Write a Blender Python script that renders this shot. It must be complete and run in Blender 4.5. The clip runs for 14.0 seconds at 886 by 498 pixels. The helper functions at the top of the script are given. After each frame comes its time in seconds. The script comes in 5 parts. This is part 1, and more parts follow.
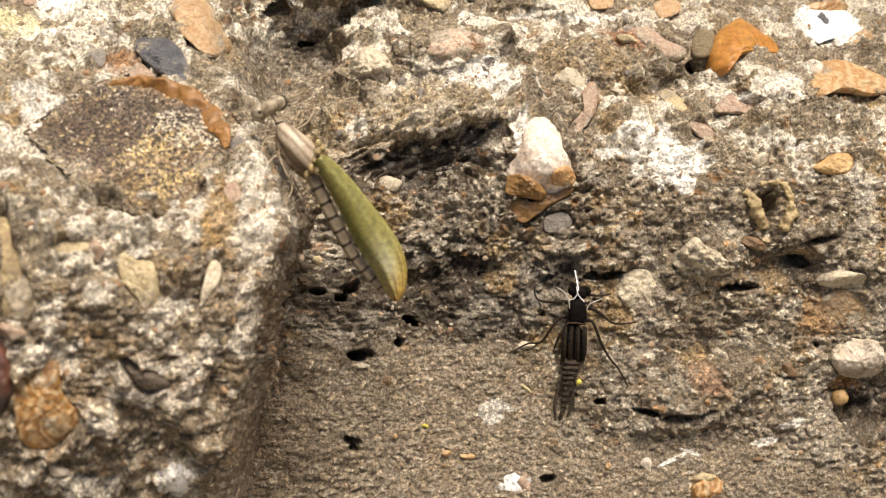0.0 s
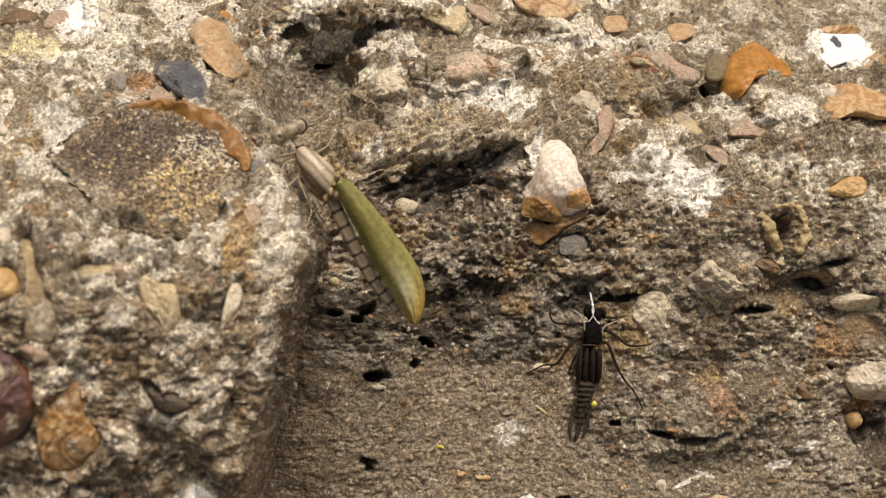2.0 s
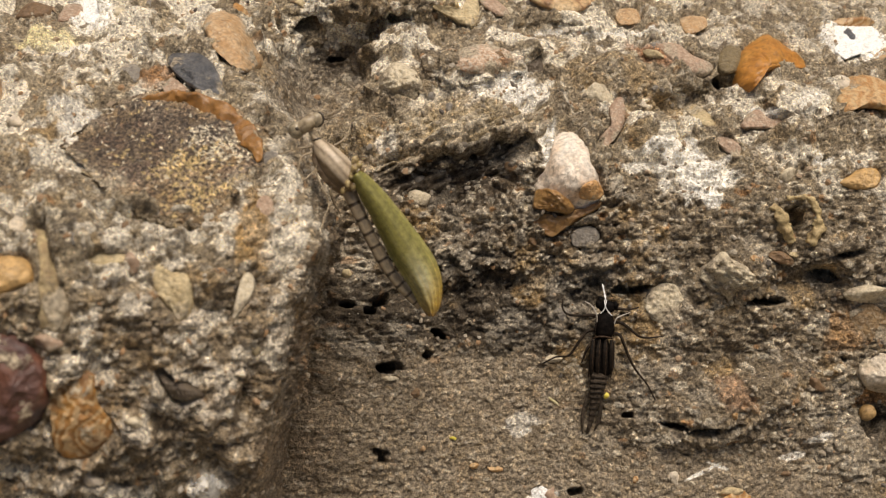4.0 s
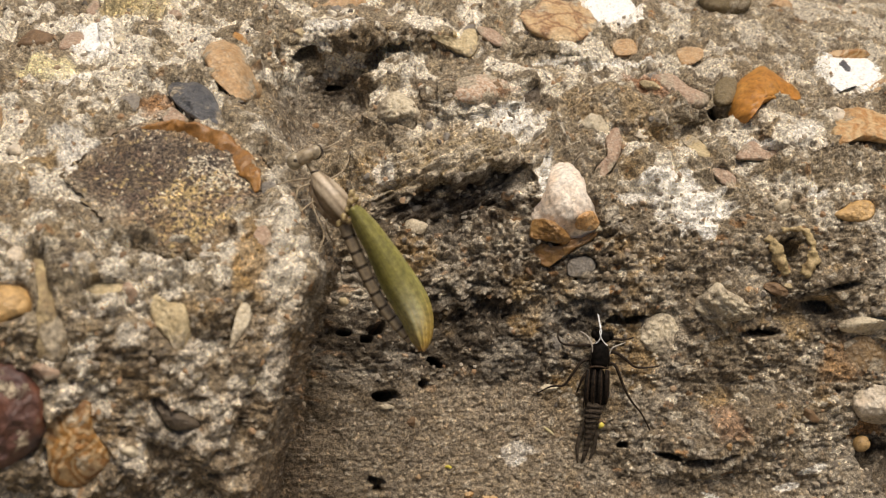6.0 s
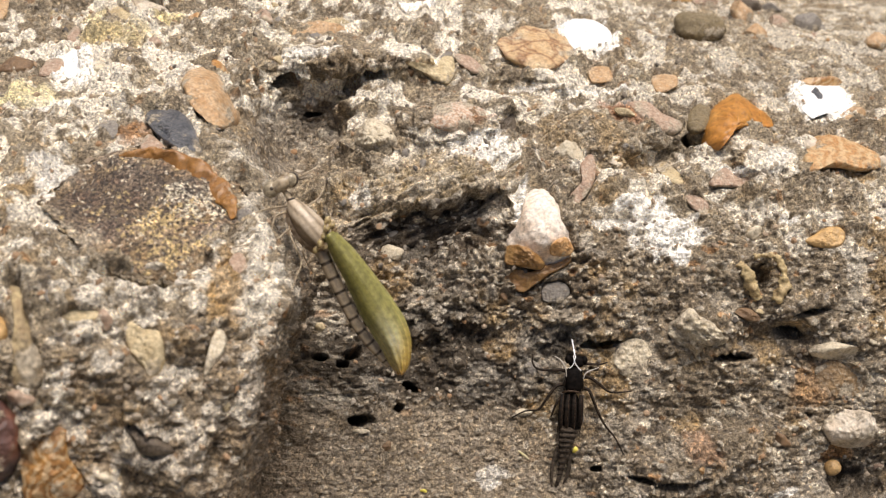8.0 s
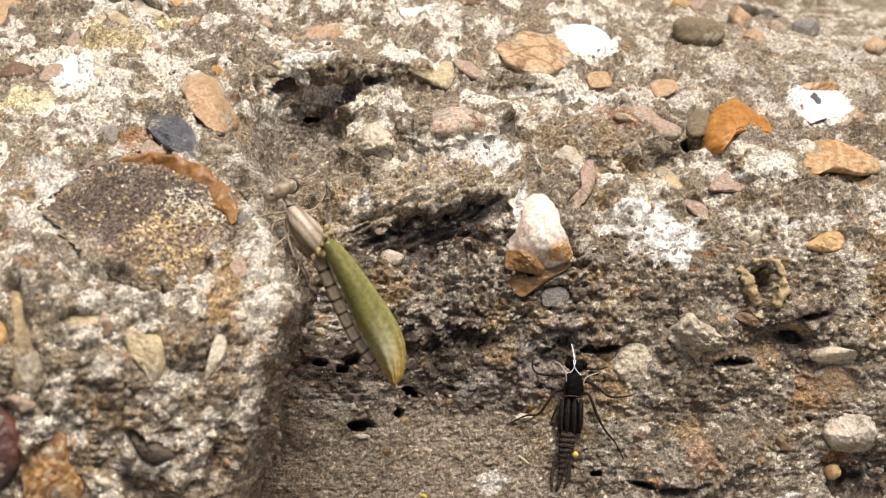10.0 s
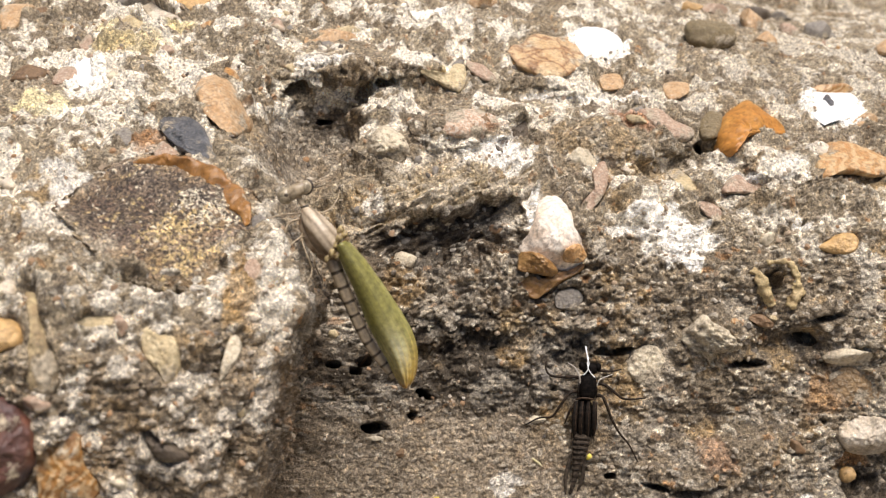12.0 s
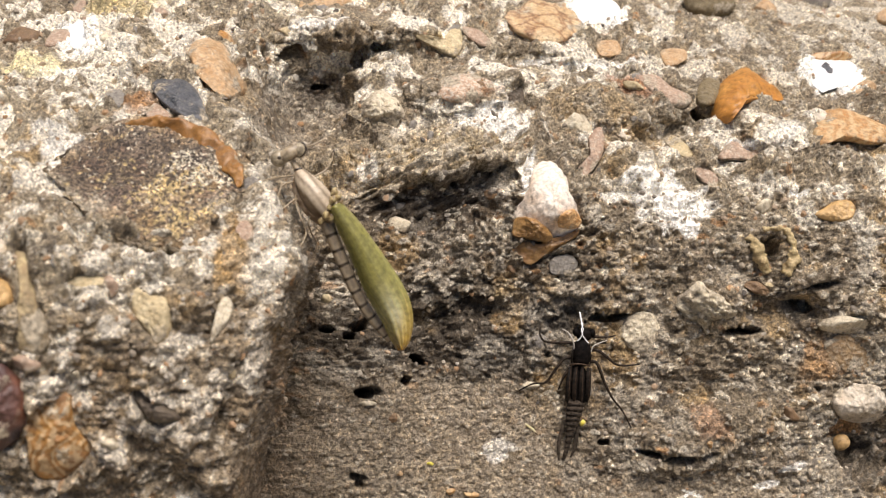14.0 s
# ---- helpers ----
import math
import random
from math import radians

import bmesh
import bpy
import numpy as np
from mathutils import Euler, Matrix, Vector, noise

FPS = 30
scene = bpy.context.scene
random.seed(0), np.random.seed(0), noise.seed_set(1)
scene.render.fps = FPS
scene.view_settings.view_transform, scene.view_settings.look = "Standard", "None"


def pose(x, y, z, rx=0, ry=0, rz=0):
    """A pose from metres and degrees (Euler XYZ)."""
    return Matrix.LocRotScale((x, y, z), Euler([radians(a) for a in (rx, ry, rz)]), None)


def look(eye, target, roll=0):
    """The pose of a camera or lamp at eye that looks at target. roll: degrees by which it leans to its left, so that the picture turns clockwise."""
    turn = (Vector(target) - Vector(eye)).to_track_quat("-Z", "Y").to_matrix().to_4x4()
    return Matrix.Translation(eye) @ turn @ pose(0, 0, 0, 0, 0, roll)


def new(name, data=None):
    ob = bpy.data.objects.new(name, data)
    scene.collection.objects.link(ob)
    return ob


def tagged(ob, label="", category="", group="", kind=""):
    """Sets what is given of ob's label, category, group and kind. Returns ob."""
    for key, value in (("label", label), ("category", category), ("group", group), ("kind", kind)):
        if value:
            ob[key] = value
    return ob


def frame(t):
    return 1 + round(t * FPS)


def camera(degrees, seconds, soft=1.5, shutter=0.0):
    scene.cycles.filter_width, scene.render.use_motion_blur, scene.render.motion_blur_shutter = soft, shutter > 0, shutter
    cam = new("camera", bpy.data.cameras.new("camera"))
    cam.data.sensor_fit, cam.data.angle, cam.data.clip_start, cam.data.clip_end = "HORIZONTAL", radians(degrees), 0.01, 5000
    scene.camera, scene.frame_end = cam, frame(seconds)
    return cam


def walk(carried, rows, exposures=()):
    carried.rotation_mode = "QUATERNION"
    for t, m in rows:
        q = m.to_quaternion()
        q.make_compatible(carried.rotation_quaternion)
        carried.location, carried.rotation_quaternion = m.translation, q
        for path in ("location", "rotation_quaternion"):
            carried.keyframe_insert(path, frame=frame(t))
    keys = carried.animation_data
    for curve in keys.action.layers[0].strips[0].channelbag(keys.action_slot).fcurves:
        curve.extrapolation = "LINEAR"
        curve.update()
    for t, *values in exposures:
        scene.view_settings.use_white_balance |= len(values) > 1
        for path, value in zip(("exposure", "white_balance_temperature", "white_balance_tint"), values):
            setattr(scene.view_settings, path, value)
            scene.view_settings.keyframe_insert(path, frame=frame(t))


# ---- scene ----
cam = camera(40, 14.0, soft=1.2)
# a close lens: sharp at the lower face, a little soft on the block and behind
cam.data.dof.use_dof, cam.data.dof.focus_distance, cam.data.dof.aperture_fstop = True, 0.221, 32

# The concrete is described in its own axes, in mm: u along it, v up its slope, w out of it.
SLOPE = pose(0, 0, 0, 55)
MM = 0.001

PATH = [
    # seconds, u, v, w in mm, then the turn in degrees
    (0.0, 1.32, -1.92, 216.83, -1.652, -0.709, -0.630),
    (0.5, 1.17, -1.49, 217.44, -1.302, -0.757, -0.481),
    (1.0, 0.16, -1.45, 217.32, -1.362, -0.582, -0.695),
    (1.5, -0.93, -0.70, 218.10, -1.091, -0.823, -0.460),
    (2.0, -0.96, -0.64, 218.03, -0.948, -0.554, -0.465),
    (2.5, -0.91, -2.26, 217.35, -1.120, -0.244, -0.440),
    (5.0, 0.00, -1.62, 218.85, -0.558, 0.312, -0.331),
    (5.5, 0.14, -1.20, 219.09, -0.298, 0.141, -0.060),
    (6.0, 0.06, -0.21, 219.53, -0.073, 0.140, -0.100),
    (6.5, -0.00, -0.00, 220.00, -0.000, 0.000, 0.000),
    (7.0, 0.86, -0.81, 219.41, -0.104, 0.035, -0.066),
    (7.5, 0.58, -0.02, 220.21, 0.320, 0.045, 0.089),
    (8.0, 2.47, 1.35, 221.86, 0.726, -0.373, -0.028),
    (10.5, 1.51, 1.10, 222.04, 1.098, -0.560, -0.065),
    (11.0, 0.94, 0.92, 222.28, 1.287, -0.628, -0.016),
    (11.5, 1.49, 0.58, 222.58, 1.441, -0.599, -0.069),
    (12.0, 0.72, 0.16, 221.63, 1.360, -0.216, -0.138),
    (12.5, 0.88, -0.91, 220.92, 1.008, -0.152, 0.047),
    (13.0, 0.98, -1.17, 221.27, 0.821, -0.216, 0.076),
    (13.5, 1.26, -2.04, 220.49, 0.450, -0.224, 0.039),
    (14.0, 2.03, -2.13, 220.62, 0.315, -0.149, 0.156),
]
walk(cam, [(t, SLOPE @ pose(u * MM, v * MM, w * MM, a, b, c)) for t, u, v, w, a, b, c in PATH],
     [(0.0, 0.34, 7150, 13), (0.5, 0.29, 7050, 13), (1.0, 0.18, 7040, 13), (1.5, -0.04, 7100, 13), (2.0, -0.09, 7200, 13), (2.5, -0.21, 7300, 13), (5.0, -0.27, 7300, 13),
      (5.5, -0.29, 7300, 13), (6.5, -0.10, 7060, 13), (7.5, 0.09, 6750, 14), (8.0, 0.12, 6640, 14), (11.0, 0.25, 6540, 14), (13.0, 0.24, 6560, 14), (14.0, 0.22, 6590, 14)])

# ---- sky and sun ----
sky = bpy.data.worlds.new("sky")
scene.world = sky
sky.use_nodes = True
tree = sky.node_tree
air = tree.nodes.new("ShaderNodeTexSky")
air.sky_type, air.sun_disc = "NISHITA", False
air.sun_elevation, air.sun_rotation = radians(81), radians(90)
air.air_density, air.dust_density = 1.0, 4.0
tree.links.new(air.outputs[0], tree.nodes["Background"].inputs[0])
tree.nodes["Background"].inputs[1].default_value = 0.066

lamp = bpy.data.lights.new("sun", "SUN")
lamp.energy, lamp.angle, lamp.color = 4.4, radians(34), (1.0, 0.95, 0.88)
sun = new("sun", lamp)
sun.matrix_world = look((0.16, 0.0, 1.0), (0, 0, 0))


# ---- noise in numpy ----
def scatter(i, j, k, seed):
    """A number from 0 to 1 for each whole cell."""
    h = (i.astype(np.int64) * 73856093) ^ (j.astype(np.int64) * 19349663) ^ (k.astype(np.int64) * 83492791) ^ (seed * 2654435761)
    h = (h & 0xFFFFFFFF).astype(np.uint64)
    h = ((h ^ (h >> np.uint64(15))) * np.uint64(2246822519)) & np.uint64(0xFFFFFFFF)
    h = ((h ^ (h >> np.uint64(13))) * np.uint64(3266489917)) & np.uint64(0xFFFFFFFF)
    return ((h ^ (h >> np.uint64(16))) & np.uint64(0xFFFFFF)).astype(np.float64) / 16777215.0


def soft_noise(p, size, seed):
    """Smooth noise from -1 to 1 with lumps of that size in mm."""
    q = p / size
    base = np.floor(q)
    f = q - base
    f = f * f * f * (f * (f * 6 - 15) + 10)
    i, j, k = base[:, 0], base[:, 1], base[:, 2]
    out = np.zeros(len(p))
    for a in (0, 1):
        for b in (0, 1):
            for c in (0, 1):
                weight = (f[:, 0] if a else 1 - f[:, 0]) * (f[:, 1] if b else 1 - f[:, 1]) * (f[:, 2] if c else 1 - f[:, 2])
                out += weight * scatter(i + a, j + b, k + c, seed)
    return out * 2 - 1


def layered(p, size, seed, octaves=3, fade=0.5):
    total, amount = 0, 1.0
    for o in range(octaves):
        total = total + amount * soft_noise(p + 17.3 * o, size / 2 ** o, seed + o)
        amount *= fade
    return total


def crumbled(p, size, seed, octaves=3):
    """Broken lumps with sharp gaps between them, from about -1 to 1."""
    total, amount = 0, 1.0
    for o in range(octaves):
        n = soft_noise(p + 31.7 * o, size / 2 ** o, seed + o)
        total = total + amount * (2.6 * np.abs(n) - 0.75)
        amount *= 0.55
    return total


def grains(p, size, seed):
    """For each point the distance to the nearest grain's middle, in grain sizes, and that grain's number."""
    q = p / size
    base = np.floor(q)
    best = np.full(len(p), 9.0)
    who = np.zeros(len(p))
    for a in (-1, 0, 1):
        for b in (-1, 0, 1):
            for c in (-1, 0, 1):
                i, j, k = base[:, 0] + a, base[:, 1] + b, base[:, 2] + c
                dx = i + scatter(i, j, k, seed) - q[:, 0]
                dy = j + scatter(i, j, k, seed + 1) - q[:, 1]
                dz = k + scatter(i, j, k, seed + 2) - q[:, 2]
                d = dx * dx + dy * dy + dz * dz
                near = d < best
                best = np.where(near, d, best)
                who = np.where(near, scatter(i, j, k, seed + 3), who)
    return np.sqrt(best), who


# ---- relief of the concrete ----
def smooth(a, b, x):
    q = np.clip((x - a) / (b - a), 0, 1)
    return q * q * (3 - 2 * q)


def softplus(x, k):
    return k * np.logaddexp(0, x / k)


def face_height(u, v):
    """The broken lower face and the top that rolls away behind it, in mm."""
    up = np.clip(softplus(v, 3.0), 0, 75)
    lean = 1 + 0.6 * np.clip(u, -60, 100) / 80
    low = np.clip(-v - 24, 0, 60)
    return -(0.010 * up ** 2 + 0.15 * up) * lean + 0.12 * low - 0.9 * np.clip(v - 75, 0, 2000)


def block_height(u, v):
    """The proud block of older concrete, in mm."""
    top = 48 - 1.17 * softplus(v + 3.5, 4.0)
    fall = 0.62 * softplus(u + 35, 3.0)
    return np.maximum(top, -150 - 0.3 * v) - fall + 0.35 * np.clip(-42 - u, 0, 40) * np.interp(v, (-10, 20, 50), (1, 0, -1)) - 0.013 * np.clip(-v - 16, 0, 45) ** 2


def rim(v):
    """Where the block's side stands, as u for each v."""
    return np.interp(v, (-60, -42, -34, -26, -21, -16, -10.5, -7, -3.5, 4, 13, 25, 40, 56, 90), (-29.2, -27.4, -26.2, -24.4, -23.0, -22.1, -20.9, -19.5, -17.5, -20.6, -27, -31, -34, -37, -42))


LUMPS = (
    # u, v, half width, half height, turn in degrees, rise in mm
    (22, 9, 6, 6, 0, 5), (3, 29, 9, 4, 10, 4),
    (-24, 40, 9, 4, 0, 5), (-9, 42, 11, 3, 5, 6), (-9, 25.5, 3.6, 3, 0, 4), (52, -10, 6, 4, -20, 3.5),
    (70, -7, 6, 3, 10, 3), (74, -12, 8, 3, 5, 4), (50, -34, 13, 5, 20, 3.5), (80, -36, 9, 5, 0, -6),
    (68, -12, 9, 2.2, 5, -4), (12, -12, 14, 2.0, 0, -0.8), (-4, -13, 9, 2.5, -8, -1.0), (28, -14, 9, 2.4, 0, -1),
    (2, 6, 14, 4, 6, -1.5), (8, -6, 16, 3, -4, 1.2), (-23.5, 26, 8.5, 9, 0, -9), (9, 31, 11, 5, 15, 4), (45, 21, 7, 3, 10, -4), (33, 27, 5, 5, 0, 3), (66, 22, 8, 3, -10, 3), (22, 36, 9, 2.5, -5, -4), (-60, 30, 10, 2, 5, 3), (-20, 44, 12, 3, 0, 4), (50, 24, 5, 3, 0, -3), (-17, -28, 13, 20, 0, 5),
)


def coarse(u, v):
    side = rim(v)
    wide = np.interp(v, (-60, -5, 10, 25, 45, 80), (0.6, 0.45, 0.8, 1.4, 6, 14))
    mask = 1 / (1 + np.exp(np.clip((u - side) / wide, -40, 40)))
    h = face_height(u, v)
    for cu, cv, a, b, turn, rise in LUMPS:
        c, s = math.cos(radians(turn)), math.sin(radians(turn))
        x, y = ((u - cu) * c + (v - cv) * s) / a, ((v - cv) * c - (u - cu) * s) / b
        h = h + rise * np.exp(-(x * x + y * y) ** 1.5)
    # the slaty bed: broken off steeply below, dipping gently behind
    c, s = math.cos(radians(15)), math.sin(radians(15))
    x, y = (u - 1.0) * c + (v - 12.6) * s, (v - 12.6) * c - (u - 1.0) * s
    y = y + 0.9 * np.sin(0.55 * x) + 0.5 * np.sin(1.3 * x + 1)
    h = h + (5.2 + 0.28 * x) * smooth(-2.6, 0.4, y) * (1 - smooth(3, 15, y)) * np.exp(-np.clip(x / 14.5, -4, 4) ** 4)
    h = h * (1 - mask) + block_height(u, v) * mask
    # far round it: level behind the edge above, down to level ground below
    plain = -1.43 * softplus(v - 20, 30) + 1.43 * softplus(-v - 200, 40)
    away = smooth(130, 330, np.hypot(u - 10, v - 8))
    return h * (1 - away) + plain * away


def blob(u, v, cu, cv, a, b, turn=0):
    """1 in the middle of a turned ellipse, 0 at its rim, below 0 outside."""
    c, s = math.cos(radians(turn)), math.sin(radians(turn))
    x, y = ((u - cu) * c + (v - cv) * s) / a, ((v - cv) * c - (u - cu) * s) / b
    return 1 - np.sqrt(x * x + y * y)


def spot(u, v):
    """The place on the coarse surface and its normal, in the slope's axes, in mm."""
    e = 0.6
    h = float(coarse(np.float64(u), np.float64(v)))
    n = Vector((-(float(coarse(np.float64(u + e), np.float64(v))) - float(coarse(np.float64(u - e), np.float64(v)))) / (2 * e),
                -(float(coarse(np.float64(u), np.float64(v + e))) - float(coarse(np.float64(u), np.float64(v - e)))) / (2 * e), 1)).normalized()
    return Vector((u, v, h)), n

# ---- materials ----
def material(name, rough=0.8, metal=0.0):
    m = bpy.data.materials.new(name)
    m.use_nodes = True
    b = m.node_tree.nodes["Principled BSDF"]
    b.inputs["Roughness"].default_value, b.inputs["Metallic"].default_value = rough, metal
    return m, m.node_tree, b


def texture(tree, kind, scale, detail=4.0, source="Object"):
    """A noise or cell texture in the thing's own space; scale is per metre."""
    where = tree.nodes.new("ShaderNodeTexCoord")
    n = tree.nodes.new(kind)
    n.inputs["Scale"].default_value = scale
    if kind == "ShaderNodeTexNoise":
        n.inputs["Detail"].default_value = detail
    tree.links.new(where.outputs[source], n.inputs["Vector"])
    return n


def ramp(tree, source, stops):
    r = tree.nodes.new("ShaderNodeValToRGB")
    while len(r.color_ramp.elements) < len(stops):
        r.color_ramp.elements.new(0.5)
    for e, (at, c) in zip(r.color_ramp.elements, stops):
        e.position, e.color = at, (*c, 1)
    tree.links.new(source, r.inputs[0])
    return r.outputs[0]


def blend(tree, factor, a, b, mode="MIX"):
    m = tree.nodes.new("ShaderNodeMix")
    m.data_type, m.blend_type = "RGBA", mode
    for value, slot in ((factor, 0), (a, 6), (b, 7)):
        if isinstance(value, (int, float)):
            m.inputs[slot].default_value = value
        elif isinstance(value, tuple):
            m.inputs[slot].default_value = (*value, 1)
        else:
            tree.links.new(value, m.inputs[slot])
    return m.outputs[2]


def relief(tree, b, source, strength, depth):
    n = tree.nodes.new("ShaderNodeBump")
    n.inputs["Strength"].default_value, n.inputs["Distance"].default_value = strength, depth
    tree.links.new(source, n.inputs["Height"])
    tree.links.new(n.outputs[0], b.inputs["Normal"])


def warped(tree, node, scale, amount):
    """Bends a cell texture out of round with noise."""
    bend = texture(tree, "ShaderNodeTexNoise", scale, 3)
    add = tree.nodes.new("ShaderNodeVectorMath")
    add.operation, add.inputs[1].default_value = "MULTIPLY_ADD", (amount, amount, amount)
    tree.links.new(bend.outputs[1], add.inputs[0])
    tree.links.new(tree.nodes.new("ShaderNodeTexCoord").outputs["Object"], add.inputs[2])
    tree.links.new(add.outputs[0], node.inputs["Vector"])


def weigh(tree, *pairs):
    """The sum of values, each times its weight."""
    total = None
    for source, weight in pairs:
        m = tree.nodes.new("ShaderNodeMath")
        m.operation, m.inputs[1].default_value = "MULTIPLY_ADD", weight
        tree.links.new(source, m.inputs[0])
        if total is None:
            m.inputs[2].default_value = 0.0
        else:
            tree.links.new(total, m.inputs[2])
        total = m.outputs[0]
    return total


def concrete_material():
    m, t, b = material("weathered_concrete", 0.93)
    own = t.nodes.new("ShaderNodeAttribute")
    own.attribute_name = "tint"
    fine = texture(t, "ShaderNodeTexNoise", 1700, 8)
    fine.inputs["Roughness"].default_value = 0.68
    sand = texture(t, "ShaderNodeTexVoronoi", 1500)
    warped(t, sand, 1300, 0.0009)
    dust = texture(t, "ShaderNodeTexVoronoi", 3300)
    warped(t, dust, 2600, 0.0004)
    c = blend(t, 1.0, own.outputs[0], ramp(t, fine.outputs[0], ((0.30, (0.42, 0.40, 0.37)), (0.5, (1.12, 1.11, 1.09)), (0.68, (1.85, 1.82, 1.74)))), "MULTIPLY")
    c = blend(t, 0.8, c, ramp(t, sand.outputs["Color"], ((0.1, (0.60, 0.58, 0.55)), (0.4, (0.95, 0.95, 0.95)), (0.72, (1.05, 1.04, 1.0)), (0.86, (1.75, 1.70, 1.58)))), "MULTIPLY")
    c = blend(t, 0.7, c, ramp(t, dust.outputs["Color"], ((0.15, (0.62, 0.60, 0.57)), (0.5, (1, 1, 1)), (0.85, (1.5, 1.46, 1.38)))), "MULTIPLY")
    t.links.new(c, b.inputs["Base Color"])
    relief(t, b, weigh(t, (fine.outputs[0], 1.0), (sand.outputs["Distance"], -0.45), (dust.outputs["Distance"], -0.25)), 1.0, 0.0009)
    return m


def stone_material(name, one, two, rough=0.5, dirt=0.35, scale=260, coat=0.0, dust=(0.30, 0.25, 0.18), bump=0.5, cracks=0, bands=0):
    """A pebble: two colours in clouds, fine streaks, and cement dust clinging in patches."""
    m, t, b = material(name, rough)
    cloud = texture(t, "ShaderNodeTexNoise", scale, 5)
    cloud.inputs["Distortion"].default_value = 0.8
    c = blend(t, ramp(t, cloud.outputs[0], ((0.28, (0, 0, 0)), (0.72, (1, 1, 1)))), one, two)
    fine = texture(t, "ShaderNodeTexNoise", scale * 7, 4)
    c = blend(t, 0.7, c, ramp(t, fine.outputs[0], ((0.3, (0.55, 0.55, 0.55)), (0.55, (1, 1, 1)), (0.75, (1.3, 1.3, 1.25)))), "MULTIPLY")
    if cracks:
        net = texture(t, "ShaderNodeTexVoronoi", cracks)
        net.feature = "DISTANCE_TO_EDGE"
        where = texture(t, "ShaderNodeTexNoise", cracks * 0.8, 4)
        spot_on = t.nodes.new("ShaderNodeVectorMath")
        spot_on.operation, spot_on.inputs[1].default_value = "MULTIPLY_ADD", (0.006, 0.006, 0.006)
        t.links.new(where.outputs[1], spot_on.inputs[0])
        t.links.new(t.nodes.new("ShaderNodeTexCoord").outputs["Object"], spot_on.inputs[2])
        t.links.new(spot_on.outputs[0], net.inputs["Vector"])
        line = ramp(t, net.outputs[0], ((0.0, (0.35, 0.24, 0.2)), (0.035, (0.65, 0.52, 0.46)), (0.09, (1, 1, 1))))
        c = blend(t, 0.85, c, line, "MULTIPLY")
    if bands:
        wave = texture(t, "ShaderNodeTexWave", bands)
        wave.inputs["Distortion"].default_value, wave.inputs["Detail"].default_value = 24, 4
        c = blend(t, ramp(t, wave.outputs[0], ((0.3, (0, 0, 0)), (0.9, (0.4, 0.4, 0.4)))), c, (0.70, 0.56, 0.34))
    chips = texture(t, "ShaderNodeTexVoronoi", 2300)
    warped(t, chips, 1700, 0.0006)
    c = blend(t, 0.5, c, ramp(t, chips.outputs["Color"], ((0.12, (0.45, 0.42, 0.38)), (0.3, (0.97, 0.97, 0.97)), (0.8, (1.05, 1.05, 1.05)), (0.92, (1.3, 1.28, 1.22)))), "MULTIPLY")
    grime = texture(t, "ShaderNodeTexNoise", scale * 4.5, 9)
    grime.inputs["Roughness"].default_value = 0.68
    spot_mask = ramp(t, grime.outputs[0], ((0.64 - 0.25 * dirt, (0, 0, 0)), (0.82 - 0.25 * dirt, (0.85, 0.85, 0.85))))
    c = blend(t, spot_mask, c, dust)
    cake = texture(t, "ShaderNodeTexNoise", 190, 9)
    cake.inputs["Roughness"].default_value = 0.66
    caked = ramp(t, cake.outputs[0], ((0.60 - 0.14 * dirt, (0, 0, 0)), (0.66 - 0.14 * dirt, (1, 1, 1))))
    c = blend(t, caked, c, blend(t, 1.0, (0.40, 0.34, 0.25), ramp(t, fine.outputs[0], ((0.3, (0.45, 0.44, 0.42)), (0.5, (1, 1, 1)), (0.7, (1.6, 1.57, 1.5)))), "MULTIPLY"))
    t.links.new(c, b.inputs["Base Color"])
    r = t.nodes.new("ShaderNodeMapRange")
    r.inputs[3].default_value, r.inputs[4].default_value = rough, 0.95
    t.links.new(spot_mask, r.inputs[0])
    t.links.new(r.outputs[0], b.inputs["Roughness"])
    b.inputs["Coat Weight"].default_value, b.inputs["Coat Roughness"].default_value = coat, 0.25
    relief(t, b, weigh(t, (grime.outputs[0], 1.0), (caked, 0.5)), min(1.0, bump * 1.6), 0.0005)
    return m


def chitin_material(name, one, two, rough=0.4, scale=900, see=0.0, stops=(0.4, 0.6)):
    m, t, b = material(name, rough)
    n = texture(t, "ShaderNodeTexNoise", scale, 4)
    c = blend(t, ramp(t, n.outputs[0], ((stops[0], (0, 0, 0)), (stops[1], (1, 1, 1)))), one, two)
    t.links.new(c, b.inputs["Base Color"])
    b.inputs["Subsurface Weight"].default_value = see
    b.inputs["Subsurface Radius"].default_value = (0.001, 0.0008, 0.0004)
    relief(t, b, n.outputs[0], 0.7, 0.0002)
    return m


CONCRETE = concrete_material()
AMBER = stone_material("amber_flint", (0.38, 0.15, 0.022), (0.50, 0.25, 0.055), 0.5, -0.3, 120, 0.0, bump=0.05)
ORANGE = stone_material("orange_chert", (0.42, 0.235, 0.095), (0.60, 0.44, 0.27), 0.5, 0.42, 240, 0.05, (0.66, 0.57, 0.44))
CRACKED = stone_material("cracked_orange_chert", (0.46, 0.28, 0.125), (0.66, 0.50, 0.30), 0.6, 0.3, 220, 0.0, (0.66, 0.55, 0.42), cracks=190)
OCHRE = stone_material("ochre_pebble", (0.50, 0.30, 0.11), (0.56, 0.38, 0.18), 0.5, 0.0, 120, 0.1)
CREAM = stone_material("cream_pebble", (0.64, 0.54, 0.34), (0.44, 0.32, 0.16), 0.55, 0.35, 260)
